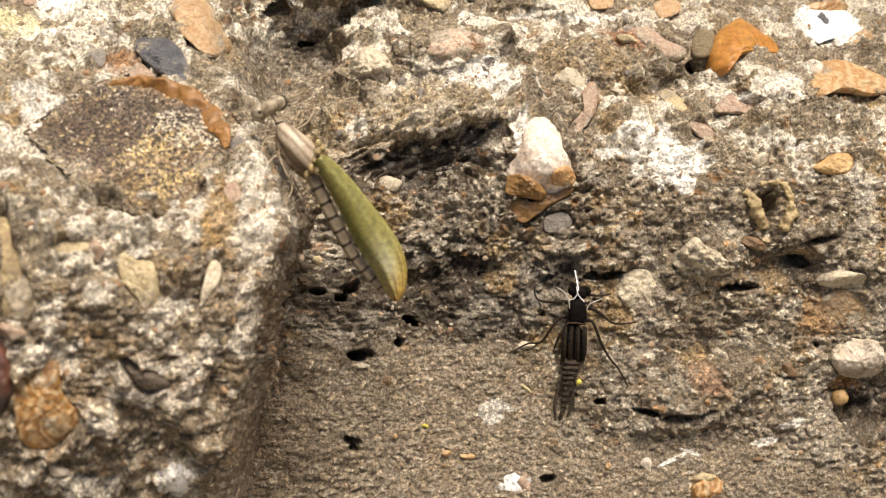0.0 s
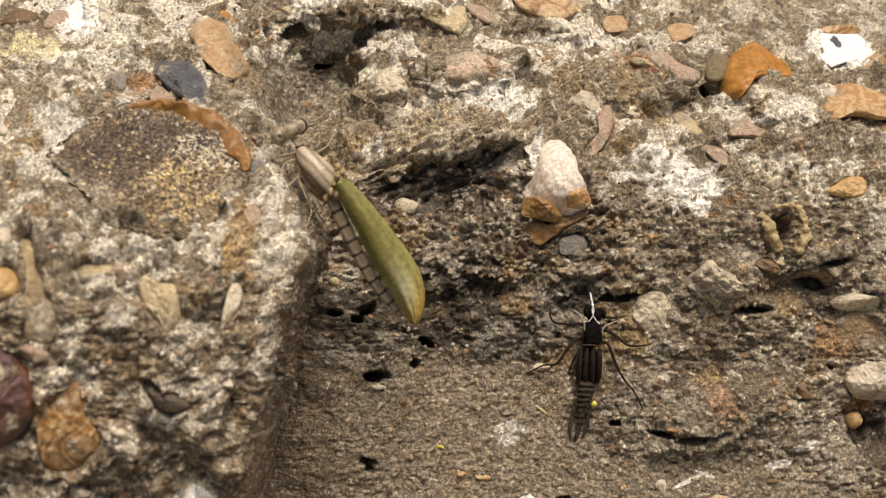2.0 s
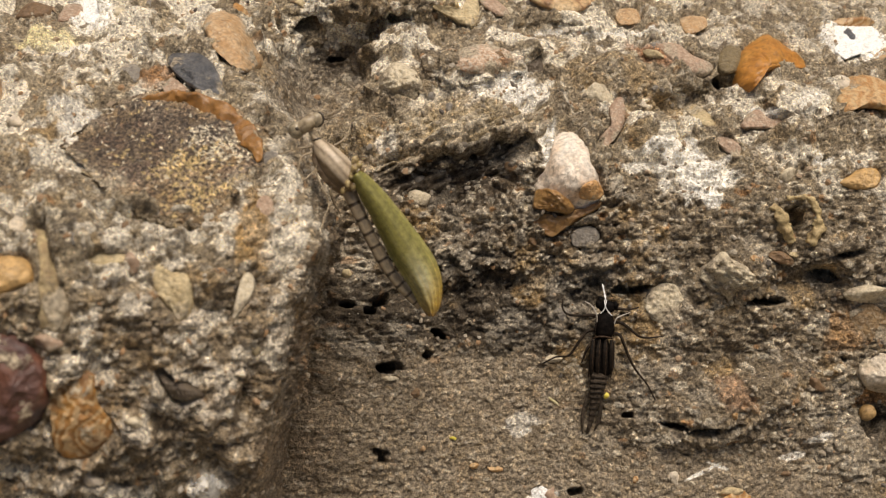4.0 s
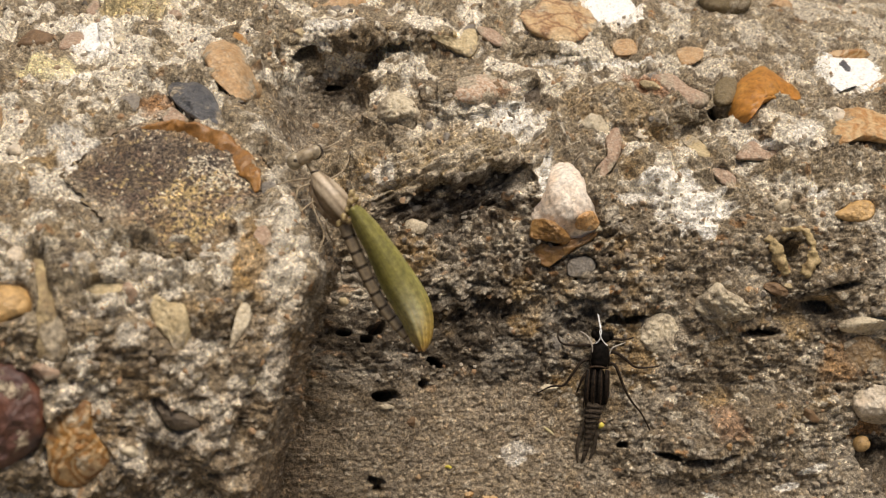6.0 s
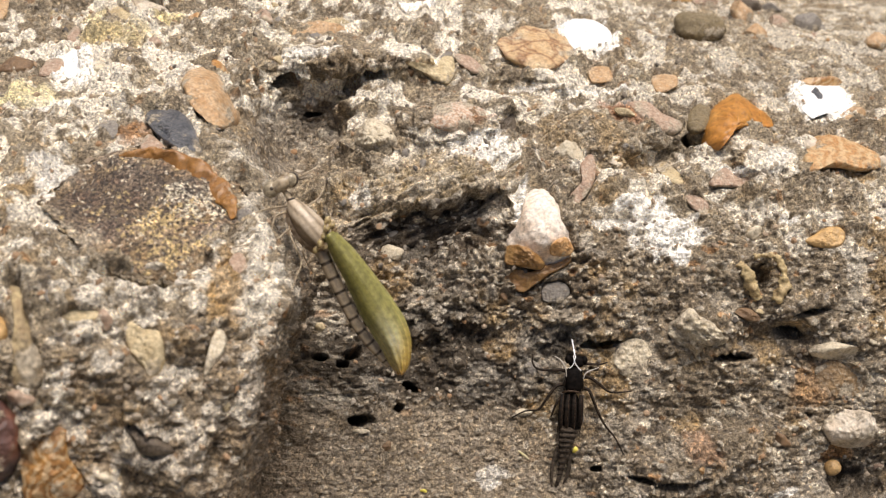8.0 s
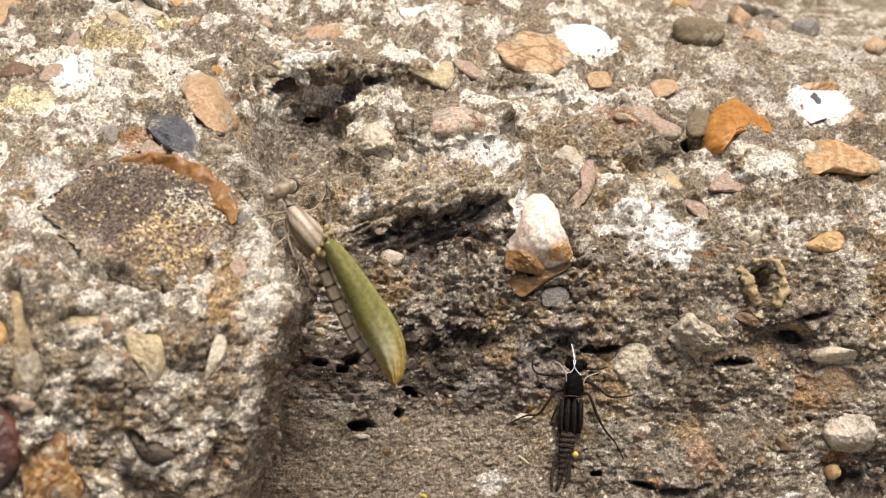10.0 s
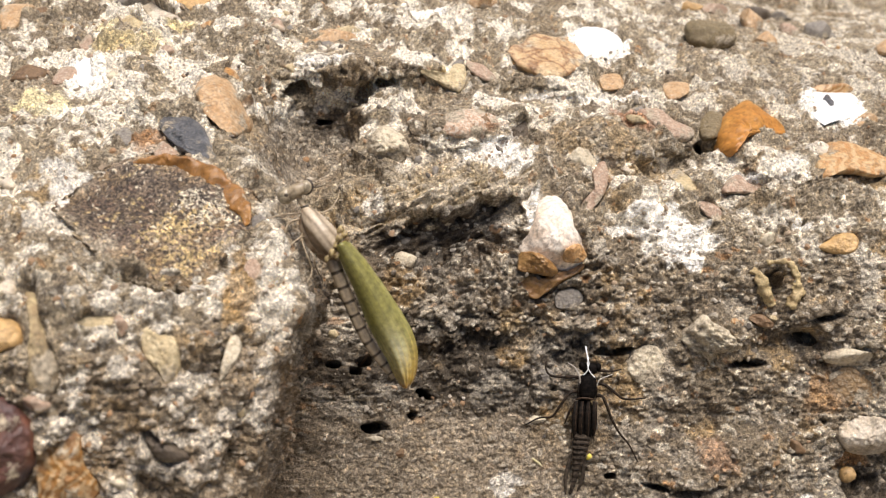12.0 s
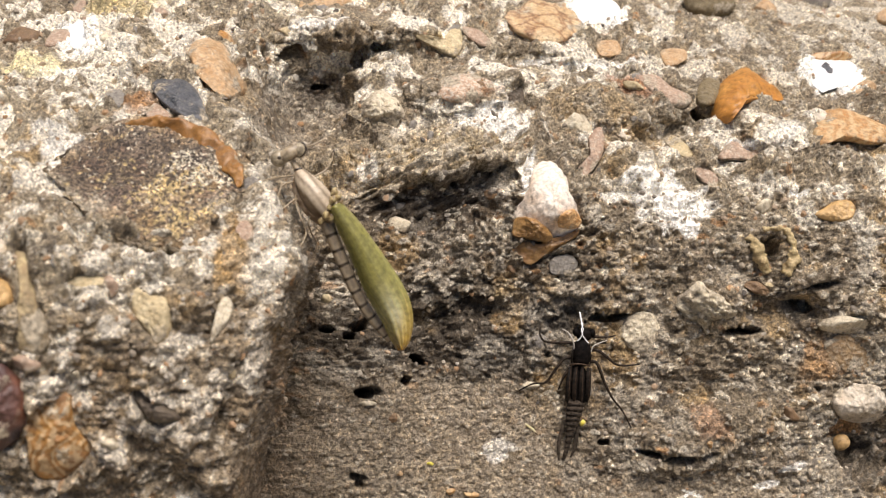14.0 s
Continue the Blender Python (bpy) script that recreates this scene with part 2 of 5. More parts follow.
PALE = stone_material("pale_limestone", (0.70, 0.61, 0.44), (0.46, 0.38, 0.26), 0.85, 0.7, 350, 0.0, (0.74, 0.67, 0.53))
WHITE = stone_material("white_flint_rind", (0.74, 0.68, 0.57), (0.56, 0.44, 0.31), 0.6, 0.55, 230, 0.0, (0.50, 0.42, 0.30))
SLATE = stone_material("blue_grey_flint", (0.04, 0.044, 0.052), (0.15, 0.15, 0.155), 0.45, 0.42, 420, 0.15, (0.35, 0.32, 0.27))
BROWN = stone_material("brown_flint", (0.16, 0.095, 0.05), (0.26, 0.16, 0.08), 0.5, 0.25, 260)
PINK = stone_material("pinkish_chert", (0.36, 0.23, 0.155), (0.48, 0.36, 0.26), 0.6, 0.55, 300, 0.0, (0.62, 0.55, 0.44))
RED = stone_material("dark_red_flint", (0.19, 0.065, 0.03), (0.05, 0.05, 0.06), 0.45, 0.15, 110, 0.1)
RUST = stone_material("rusty_flint", (0.50, 0.25, 0.06), (0.17, 0.08, 0.04), 0.45, 0.2, 120, 0.15, (0.55, 0.42, 0.26), bands=150)
MOTTLED = stone_material("mottled_cream_flint", (0.54, 0.44, 0.27), (0.20, 0.125, 0.06), 0.6, 0.3, 480)
TAN = stone_material("tan_sandstone", (0.38, 0.25, 0.12), (0.24, 0.16, 0.09), 0.7, 0.5, 330, 0.0, (0.46, 0.40, 0.30))
NODULE = stone_material("pinkish_cream_flint", (0.88, 0.83, 0.74), (0.70, 0.53, 0.38), 0.45, 0.05, 200, 0.1, (0.90, 0.87, 0.81))
DARK = stone_material("dark_grey_brown_flint", (0.10, 0.075, 0.05), (0.17, 0.135, 0.10), 0.5, 0.1, 260)
STREAK = stone_material("streaked_orange_flint", (0.44, 0.21, 0.065), (0.56, 0.36, 0.17), 0.45, 0.25, 330, bands=110)
RINDA = stone_material("brown_flint_break", (0.22, 0.105, 0.03), (0.40, 0.235, 0.085), 0.35, 0.1, 300, 0.3, (0.50, 0.36, 0.20), bump=0.3)
RINDB = stone_material("orange_flint_break", (0.52, 0.25, 0.07), (0.62, 0.42, 0.22), 0.4, 0.2, 300, 0.2, (0.60, 0.48, 0.32), bump=0.3)
LONG = stone_material("cream_stone_in_brown_skin", (0.56, 0.45, 0.25), (0.13, 0.08, 0.04), 0.6, 0.75, 170, 0.0, (0.26, 0.18, 0.10))
SHELL = stone_material("ochre_shell", (0.68, 0.54, 0.28), (0.36, 0.25, 0.12), 0.5, -0.1, 420, 0.1)
BRICK = stone_material("crumbled_brick", (0.46, 0.27, 0.165), (0.62, 0.49, 0.36), 0.8, 0.75, 330, 0.0, (0.72, 0.66, 0.55))
LIP = stone_material("orange_brown_rind", (0.38, 0.185, 0.045), (0.24, 0.105, 0.022), 0.38, -0.2, 130, 0.2, (0.20, 0.11, 0.06), bump=0.5)
LICHEN = stone_material("white_lichen", (0.93, 0.93, 0.91), (0.86, 0.86, 0.83), 0.9, -0.6, 500, 0.0, (0.80, 0.79, 0.74), bump=0.4)
GREY = stone_material("grey_stone", (0.20, 0.18, 0.155), (0.30, 0.27, 0.23), 0.75, 0.4, 300)
OLIVE = stone_material("olive_pebble", (0.16, 0.12, 0.06), (0.25, 0.19, 0.10), 0.6, 0.4, 300)
CRUST = stone_material("crusted_flint", (0.075, 0.062, 0.052), (0.20, 0.15, 0.10), 0.75, 0.55, 330, 0.0, (0.44, 0.35, 0.19))

# ---- stones with outlines of their own: the cement gives way round them ----
BEDDED = []


def shard(outline, rise, mat, label, key="", owner="", **more):
    BEDDED.append((key or label, (outline, rise, mat, label, owner, more)))


def edge_line(outline, around):
    """A smooth closed line through the corners of an outline."""
    n, line = len(outline), []
    for i in range(around):
        f = i * n / around
        k, f = int(f), f % 1
        p0, p1, p2, p3 = (Vector(outline[(k + d) % n]) for d in (-1, 0, 1, 2))
        line.append(0.5 * (2 * p1 + (p2 - p0) * f + (2 * p0 - 5 * p1 + 4 * p2 - p3) * f * f + (3 * p1 - p0 - 3 * p2 + p3) * f ** 3))
    return line, sum(line, Vector((0, 0))) / around


def within(outline, u, v):
    """For each place how far out it lies, 1 on the outline."""
    line, c = edge_line(outline, 90)
    turn = np.array([math.atan2(p.y - c.y, p.x - c.x) for p in line])
    far_out = np.array([(p - c).length for p in line])
    order = np.argsort(turn)
    return np.hypot(u - c.x, v - c.y) / np.interp(np.arctan2(v - c.y, u - c.x), turn[order], far_out[order], period=2 * math.pi)


shard(((-59.1, 11.4), (-57.2, 13.9), (-54.1, 17.6), (-50.8, 20.3), (-45.1, 21.1), (-40.8, 20.5), (-35.1, 18.3), (-30.6, 15.2), (-28.1, 11.9), (-27.5, 8.3), (-30.6, 7.2), (-30.9, 4.6), (-32.3, 2.3), (-32.4, -1.9), (-37.3, -1.6), (-41.9, -1.2), (-47.0, 1.6), (-51.4, 4.5), (-55.1, 7.8)), 1.9, CRUST, "broad dark flint face crusted with ochre and an orange-brown rim", key="crusted flint", cuts=3, seed=2, rugged=0.2, rings=80, around=330, dome=3.0)
shard(((-47.6, 27.4), (-46.2, 28.6), (-42.7, 28.3), (-40.1, 26.6), (-37.8, 23.3), (-35.6, 19.8), (-37.0, 19.6), (-40.3, 20.4), (-43.1, 22.2), (-46.2, 24.9)), 3.4, SLATE, "blue-grey flint with chipped faces", cuts=6, seed=3)
shard(((-42.9, 35.7), (-41.2, 37.8), (-38.2, 36.9), (-36.0, 34.7), (-34.2, 30.6), (-32.9, 28.6), (-33.2, 26.7), (-34.2, 24.5), (-35.6, 25.1), (-37.7, 26.7), (-40.6, 29.5), (-42.7, 33.2)), 4.2, ORANGE, "rounded orange-brown chert pebble with cement on its side", cuts=4, seed=5)
shard(((-39.1, 39.8), (-37.5, 39.2), (-35.8, 36.6), (-34.5, 33.5), (-35.6, 34.1), (-37.3, 36.6), (-39.0, 38.2)), 1.6, RUST, "thin rusty stone sliver beside an orange pebble", cuts=3, seed=6)
shard(((-46.7, 21.8), (-46.0, 23.4), (-44.4, 22.6), (-42.3, 20.7), (-43.9, 20.0), (-46.0, 20.1)), 1.3, PINK, "small pinkish chert chip", cuts=5, seed=7)
shard(((-55.5, 24.7), (-53.1, 26.9), (-51.0, 23.8), (-51.4, 22.4), (-53.8, 23.3)), 1.0, GREY, "dark grey chip", cuts=4, seed=8)
shard(((-42.1, -7.7), (-41.2, -6.8), (-39.1, -7.0), (-37.3, -7.8), (-36.3, -9.6), (-36.4, -12.8), (-37.1, -15.3), (-38.3, -15.5), (-39.1, -13.6), (-40.8, -11.8), (-41.8, -9.7)), 1.9, CREAM, "smooth cream pebble, partly buried", cuts=2, seed=9)
shard(((-58.7, -0.3), (-57.3, -0.7), (-55.9, -3.9), (-55.1, -6.2), (-53.9, -8.2), (-52.8, -10.5), (-52.1, -12.9), (-52.4, -15.3), (-53.8, -16.5), (-55.7, -15.6), (-56.4, -13.1), (-56.3, -10.1), (-56.5, -7.0), (-57.5, -3.9)), 1.9, LONG, "long cream stone with a brown skin", cuts=3, seed=10, rugged=0.45)
shard(((-63.7, -16.4), (-60.0, -16.1), (-57.6, -17.6), (-55.8, -19.7), (-55.1, -22.1), (-55.1, -25.0), (-56.3, -27.3), (-58.2, -29.0), (-60.8, -30.5), (-64.7, -30.9)), 2.8, RED, "large dark red and grey flint", cuts=6, seed=11, rugged=0.45)
shard(((-54.1, -22.0), (-51.5, -21.0), (-49.8, -21.8), (-49.6, -24.0), (-49.0, -26.5), (-47.4, -28.7), (-47.6, -31.4), (-49.7, -33.0), (-51.7, -34.2), (-54.2, -33.8), (-55.4, -31.8), (-55.4, -28.2), (-55.5, -25.3)), 2.0, RUST, "rusty orange flint with a broken face", cuts=9, seed=12, rugged=0.49)
shard(((-41.5, -21.0), (-40.0, -21.5), (-38.0, -23.1), (-35.4, -25.0), (-35.5, -26.0), (-37.9, -26.3), (-39.6, -25.5), (-40.9, -23.2)), 2.6, DARK, "flat brown pebble half buried in cement", cuts=1, seed=13)
shard(((-51.3, -6.0), (-49.5, -5.0), (-47.5, -5.0), (-45.6, -5.3), (-45.5, -6.2), (-48.2, -7.0), (-50.7, -6.8)), 0.8, CREAM, "pale flat stone sliver", cuts=3, seed=14)
shard(((-29.5, -8.1), (-28.5, -8.9), (-28.6, -11.6), (-30.0, -14.0), (-31.1, -15.1), (-30.9, -12.9), (-30.4, -10.4)), 1.2, PALE, "pale narrow pebble", cuts=3, seed=15)
shard(((-28.8, 2.1), (-27.9, 3.2), (-26.6, 2.3), (-26.2, 0.5), (-27.3, -0.5), (-28.5, 0.3)), 1.2, PINK, "small reddish pebble", cuts=3, seed=16)
shard(((-63.3, -6.1), (-61.0, -5.2), (-58.4, -5.8), (-57.1, -8.1), (-58.2, -9.6), (-62.6, -10.3)), 1.8, OCHRE, "ochre pebble at the edge of the block", cuts=2, seed=17)
shard(((-61.9, -0.9), (-61.2, 0.1), (-60.0, -0.4), (-59.5, -2.0), (-60.6, -2.5)), 1.6, WHITE, "small whitish pebble", cuts=3, seed=18)
shard(((-54.8, 7.0), (-53.1, 7.2), (-51.1, 6.3), (-48.4, 5.8), (-46.3, 5.4), (-45.2, 4.5), (-48.6, 4.4), (-51.1, 5.0)), 0.9, MOTTLED, "thin ochre flake of stone", cuts=4, seed=19)
shard(((55.0, 25.0), (56.4, 29.9), (59.2, 33.5), (64.0, 36.5), (66.5, 34.3), (69.3, 31.0), (70.0, 28.8), (65.0, 28.2), (61.8, 27.5), (59.2, 26.1), (57.3, 23.4), (55.7, 23.7)), 5.0, AMBER, "large glossy amber flint pebble", cuts=3, seed=20)
shard(((74.2, 23.8), (77.8, 26.6), (81.4, 27.0), (85.2, 25.2), (88.8, 22.7), (88.4, 20.0), (84.2, 19.2), (80.0, 19.8), (76.6, 19.6), (73.0, 18.6)), 3.0, STREAK, "streaked orange flint pebble", cuts=3, seed=21)
shard(((70.7, 5.6), (72.9, 7.1), (75.2, 8.3), (77.9, 8.0), (78.0, 5.8), (76.3, 4.4), (73.1, 4.4)), 1.6, OCHRE, "smooth ochre pebble", cuts=1, seed=22)
shard(((54.3, 16.4), (56.1, 19.0), (58.2, 19.6), (59.7, 18.0), (62.5, 17.8), (62.6, 16.2), (58.6, 15.8), (56.0, 16.0)), 1.4, PINK, "flat pinkish pebble under white lichen", cuts=4, seed=23)
shard(((30.0, 20.1), (31.0, 21.7), (32.3, 22.3), (33.0, 20.3), (32.6, 17.4), (31.0, 14.5), (28.7, 12.5), (26.9, 12.1), (26.6, 13.2), (28.7, 14.7), (29.9, 16.9)), 1.5, PINK, "long bent pinkish stone sliver", cuts=2, seed=24)
shard(((45.4, 20.3), (47.2, 21.6), (48.4, 20.2), (49.5, 17.2), (48.7, 16.2), (46.5, 17.1)), 0.9, CREAM, "small pale flake", cuts=3, seed=25)
shard(((49.1, 14.0), (51.0, 14.7), (53.5, 12.7), (52.8, 10.3), (50.7, 11.5)), 0.9, PINK, "small dull pink flake", cuts=4, seed=26)
shard(((41.0, 33.8), (45.1, 34.1), (47.7, 31.5), (51.3, 29.3), (49.9, 26.8), (46.0, 27.4), (43.5, 29.9)), 1.4, PINK, "dull pink pebble", cuts=3, seed=27)
shard(((53.8, 32.7), (56.1, 33.9), (57.9, 32.4), (55.9, 28.1), (53.1, 26.9), (52.3, 29.4)), 1.8, OLIVE, "olive-brown pebble in a hollow", cuts=3, seed=28)
shard(((19.5, 14.4), (22.3, 15.6), (24.4, 13.5), (25.7, 9.8), (27.1, 7.2), (27.6, 4.5), (26.8, 2.1), (23.1, 0.9), (19.5, 1.6), (16.5, 3.0), (15.6, 5.8), (17.7, 9.3)), 1.7, NODULE, "large white-rinded flint nodule", key="nodule", cuts=4, seed=29, rugged=0.49)
shard(((15.5, 4.4), (17.7, 4.9), (20.4, 3.6), (22.4, 1.4), (21.2, 0.3), (18.0, 0.9), (15.3, 1.5)), 2.6, RINDA, "broken brown edge", cuts=3, seed=30, owner="nodule", lift=1.6)
shard(((14.1, -0.9), (16.5, 0.5), (19.5, 0.1), (22.1, 1.1), (25.1, 1.7), (27.2, 2.8), (26.8, 1.3), (23.1, -0.9), (20.4, -2.6), (18.2, -3.8), (15.9, -2.5)), 2.0, RINDA, "chipped brown face", cuts=5, seed=31, owner="nodule", lift=0.3, rugged=0.3)
shard(((23.1, 4.4), (24.1, 5.7), (26.0, 6.2), (27.5, 4.4), (26.6, 2.9), (23.6, 2.9)), 1.4, RINDB, "small orange face", cuts=4, seed=32, owner="nodule", lift=2.4)
shard(((22.3, -2.7), (25.2, -1.7), (27.2, -3.4), (25.7, -5.7), (22.3, -5.2)), 1.0, GREY, "dark grey faceted chip", cuts=5, seed=33)
shard(((44.7, -10.3), (46.8, -8.3), (48.7, -6.6), (50.2, -8.0), (52.1, -9.0), (53.9, -10.6), (56.0, -12.3), (54.3, -13.4), (51.3, -13.8), (50.6, -16.2), (48.9, -14.4), (46.3, -13.2)), 2.8, PALE, "pale lumpy limestone pebble", cuts=2, seed=34, rugged=1.0)
shard(((56.9, -7.0), (59.5, -6.6), (61.6, -8.1), (61.2, -9.3), (58.8, -8.7)), 1.2, BROWN, "small flat brown pebble", cuts=3, seed=35)
shard(((72.8, -28.6), (74.4, -25.9), (77.7, -25.0), (82.0, -25.8), (83.2, -30.9), (80.5, -32.7), (76.0, -32.0)), 2.2, WHITE, "large whitish pebble half buried", cuts=3, seed=36, rugged=0.4)
shard(((71.7, -18.5), (74.1, -16.2), (77.7, -16.8), (80.5, -18.8), (80.8, -21.9), (77.2, -23.2), (73.6, -21.9)), 0.9, TAN, "rusty lump in the cement", cuts=4, seed=37, rugged=0.9)
shard(((70.4, -14.6), (73.1, -12.9), (76.7, -13.0), (82.3, -14.7), (82.1, -16.4), (77.2, -16.2), (72.9, -15.8)), 0.8, PALE, "long pale ledge of cement", cuts=3, seed=38, rugged=0.8)
shard(((-12.6, 26.6), (-10.1, 29.5), (-7.4, 28.5), (-5.0, 25.9), (-4.6, 23.0), (-7.8, 21.1), (-11.0, 21.5), (-12.9, 24.1)), 3.0, PALE, "knobbly lump of old mortar", cuts=4, seed=39, rugged=0.7)
shard(((1.3, 28.2), (2.8, 31.6), (7.1, 32.5), (11.5, 31.1), (12.9, 28.4), (9.3, 26.3), (4.8, 26.2)), 0.7, BRICK, "crumbly reddish lump of old brick", cuts=3, seed=40, rugged=0.9)
shard(((14.8, 28.5), (17.5, 30.7), (18.2, 27.5), (15.7, 27.0)), 1.4, DARK, "dark brown stone facet", cuts=4, seed=41)
shard(((-71.0, 36.3), (-71.6, 40.3), (-68.8, 40.6), (-66.8, 38.1), (-68.5, 36.5)), 1.6, PINK, "small brick-red pebble", cuts=3, seed=42)
shard(((15.5, 48.3), (18.5, 50.5), (22.2, 53.4), (25.9, 52.7), (29.3, 52.9), (31.3, 49.7), (32.0, 46.2), (28.9, 42.8), (25.0, 40.9), (21.0, 41.9), (17.4, 44.0)), 3.2, CRACKED, "large cracked orange-brown pebble", cuts=3, seed=43, rugged=0.3)
shard(((-3.0, 41.3), (0.1, 41.6), (2.8, 41.2), (4.0, 43.6), (6.0, 43.7), (6.5, 40.2), (5.3, 37.4), (2.9, 37.9), (0.1, 39.7)), 1.8, CREAM, "pale yellow bent stone chip", cuts=4, seed=44)
shard(((6.6, 44.6), (9.9, 44.0), (12.4, 40.9), (10.4, 40.0), (7.4, 42.1)), 1.2, PINK, "purplish brown pebble", cuts=3, seed=45)
shard(((34.4, 41.9), (36.9, 42.8), (38.8, 42.3), (38.8, 39.0), (34.8, 38.7)), 1.2, ORANGE, "small orange pebble", cuts=3, seed=46)
shard(((47.4, 40.1), (50.3, 41.1), (52.9, 40.6), (52.1, 37.9), (47.9, 36.4)), 1.2, ORANGE, "flat orange pebble", cuts=3, seed=47)
shard(((34.9, -14.7), (36.9, -12.7), (40.0, -12.2), (42.0, -14.7), (41.5, -18.3), (38.4, -19.8), (35.5, -17.8)), 0.9, PALE, "rounded pale sandy lump", cuts=1, seed=48, rugged=1.1)
shard(((29.8, 52.6), (33.3, 56.4), (38.9, 56.3), (41.5, 52.1), (40.3, 48.2), (35.0, 45.7), (32.3, 47.0)), 0.7, LICHEN, "solid white lichen patch on the concrete", cuts=1, seed=61, rugged=0.45)
shard(((78.5, 37.9), (82.9, 40.6), (87.7, 40.2), (89.2, 36.2), (86.9, 32.5), (81.3, 31.7), (78.1, 30.8), (77.2, 33.8)), 0.6, LICHEN, "white lichen ring with a dark middle", cuts=1, seed=62, rugged=0.45)
shard(((-68.4, 41.3), (-67.1, 43.0), (-64.1, 40.5), (-63.4, 36.8), (-64.8, 35.5), (-67.0, 37.8)), 0.5, LICHEN, "small white lichen patch on the block", cuts=1, seed=63, rugged=0.45)
shard(((14.2, -48.6), (16.1, -47.9), (18.0, -49.2), (17.6, -51.0), (15.5, -51.4), (14.6, -50.1)), 0.5, LICHEN, "small white lichen spot on grey concrete", cuts=1, seed=64, rugged=0.45)
shard(((-37.9, -40.5), (-36.6, -40.1), (-35.2, -37.9), (-34.4, -40.1), (-34.9, -41.9), (-36.8, -42.4)), 0.6, LICHEN, "small white lichen spot on brown cement", cuts=1, seed=65, rugged=0.45)
shard(((80.8, 37.4), (82.7, 38.8), (83.7, 37.9), (82.5, 35.2), (80.5, 35.4)), 1.0, SLATE, "dark grey chip amid white lichen", cuts=3, seed=66)
shard(((-54.5, 57.1), (-53.1, 60.1), (-47.6, 60.2), (-45.4, 56.5), (-48.0, 54.3), (-50.6, 54.2)), 1.6, OCHRE, "angular orange stone chip at the back of the block", cuts=3, seed=71)
shard(((-59.9, 56.1), (-58.7, 57.5), (-55.4, 54.9), (-50.8, 52.3), (-51.9, 50.7), (-56.3, 51.6)), 1.4, WHITE, "whitish grey stone chip", cuts=3, seed=72)
shard(((-92.6, 58.4), (-89.1, 59.4), (-86.0, 58.9), (-87.0, 56.0), (-87.5, 52.5), (-90.5, 52.5)), 1.4, ORANGE, "orange pebble in the back of the block", cuts=3, seed=73)
shard(((-63.9, 52.3), (-62.2, 54.1), (-57.3, 50.7), (-53.6, 47.4), (-57.2, 48.6), (-61.4, 50.0)), 1.0, CREAM, "pale yellow stone flake", cuts=3, seed=74)
shard(((-70.7, 47.7), (-69.7, 49.5), (-67.0, 46.0), (-67.6, 44.0), (-69.8, 45.4)), 1.0, PINK, "small pale pink pebble", cuts=3, seed=75)

# ---- the ground: one sheet of broken concrete ----
PITS = (
    # u, v, half width, half height, turn, depth in mm
    (-10.4, -26.4, 2.2, 1.0, 5, 7), (-3.9, -24.6, 0.9, 0.75, -20, 5), (-1.8, -20.9, 2.2, 0.75, -30, 5),
    (-13.1, -16.4, 0.7, 0.6, 0, 5), (-15.8, -15.3, 0.8, 0.55, -20, 5), (-11.6, -14.6, 1.3, 0.85, 20, 6),
    (-15.8, 33.6, 3.0, 1.3, 10, 3), (-13.5, 36.6, 2.6, 1.6, 60, 3), (-9.6, 38.6, 2.8, 0.9, 6, 3),
    (-26, 36.5, 2.2, 1.2, 15, 3), (-22.0, 31.0, 1.8, 0.7, 0, 2), (53.5, 26.0, 2.2, 1.8, 30, 5),
    (71, -7.5, 3.2, 0.7, 12, 2), (67.5, -11.3, 2.4, 0.8, -12, 1.8), (74, -13.5, 4, 0.8, 8, 3), (40, -37.6, 2.6, 0.6, -12, 2.5), (44.5, -38.3, 3.2, 0.7, 6, 3), (50, -37.4, 2.4, 0.5, 20, 2),
    (57, -15.6, 4, 0.8, 0, 3), (81, -40.5, 5, 1.8, 25, 1.0), (77, -37.5, 3, 1.2, 40, 0.8),
    (62.2, -0.8, 1.7, 2.4, 0, 2), (-57, -22.0, 1.4, 0.9, 0, 4), (31.5, -35.6, 1.0, 0.5, 0, 1.5), (-12.5, -41.5, 1.6, 0.8, -20, 2),
    (-12, -43, 1.0, 0.7, 0, 1.5), (22, -49, 1.2, 0.7, 10, 1.6), (78, -38, 4, 1.4, 20, 0.8),
    (33, -13.2, 3.5, 0.9, 5, 2.5), (-46, -0.2, 6, 0.7, -14, 1.5), (-40, -0.6, 4, 1.0, -6, 1.8),
)


def along(low, high, step, far):
    """Even steps in the seen part, then ever longer ones out to far."""
    inner = list(np.arange(low, high, step))
    out = 0.0
    for grow in (1, 2, 4, 7, 10, 14, 20, 25, 30, 40, 50, 70, 100, 150, 250, 400, 700, 1200, 2500, 5000):
        out += grow
        inner = [low - out * far] + inner + [high + out * far]
    return np.array(inner)


U = along(-94, 120, 0.2, 1.0)
V = along(-54, 92, 0.2, 1.0)
uu, vv = (g.ravel() for g in np.meshgrid(U, V))
uu = uu - 2.6 * np.tanh((uu - rim(vv)) / 3.2) * (1 - smooth(44, 62, vv))   # closer steps on the block's steep side
hh = coarse(uu, vv)
e = 0.4
nx = -(coarse(uu + e, vv) - coarse(uu - e, vv)) / (2 * e)
ny = -(coarse(uu, vv + e) - coarse(uu, vv - e)) / (2 * e)
nz = 1 / np.sqrt(nx * nx + ny * ny + 1)
nx, ny = nx * nz, ny * nz
spread = np.column_stack((uu, vv, hh))

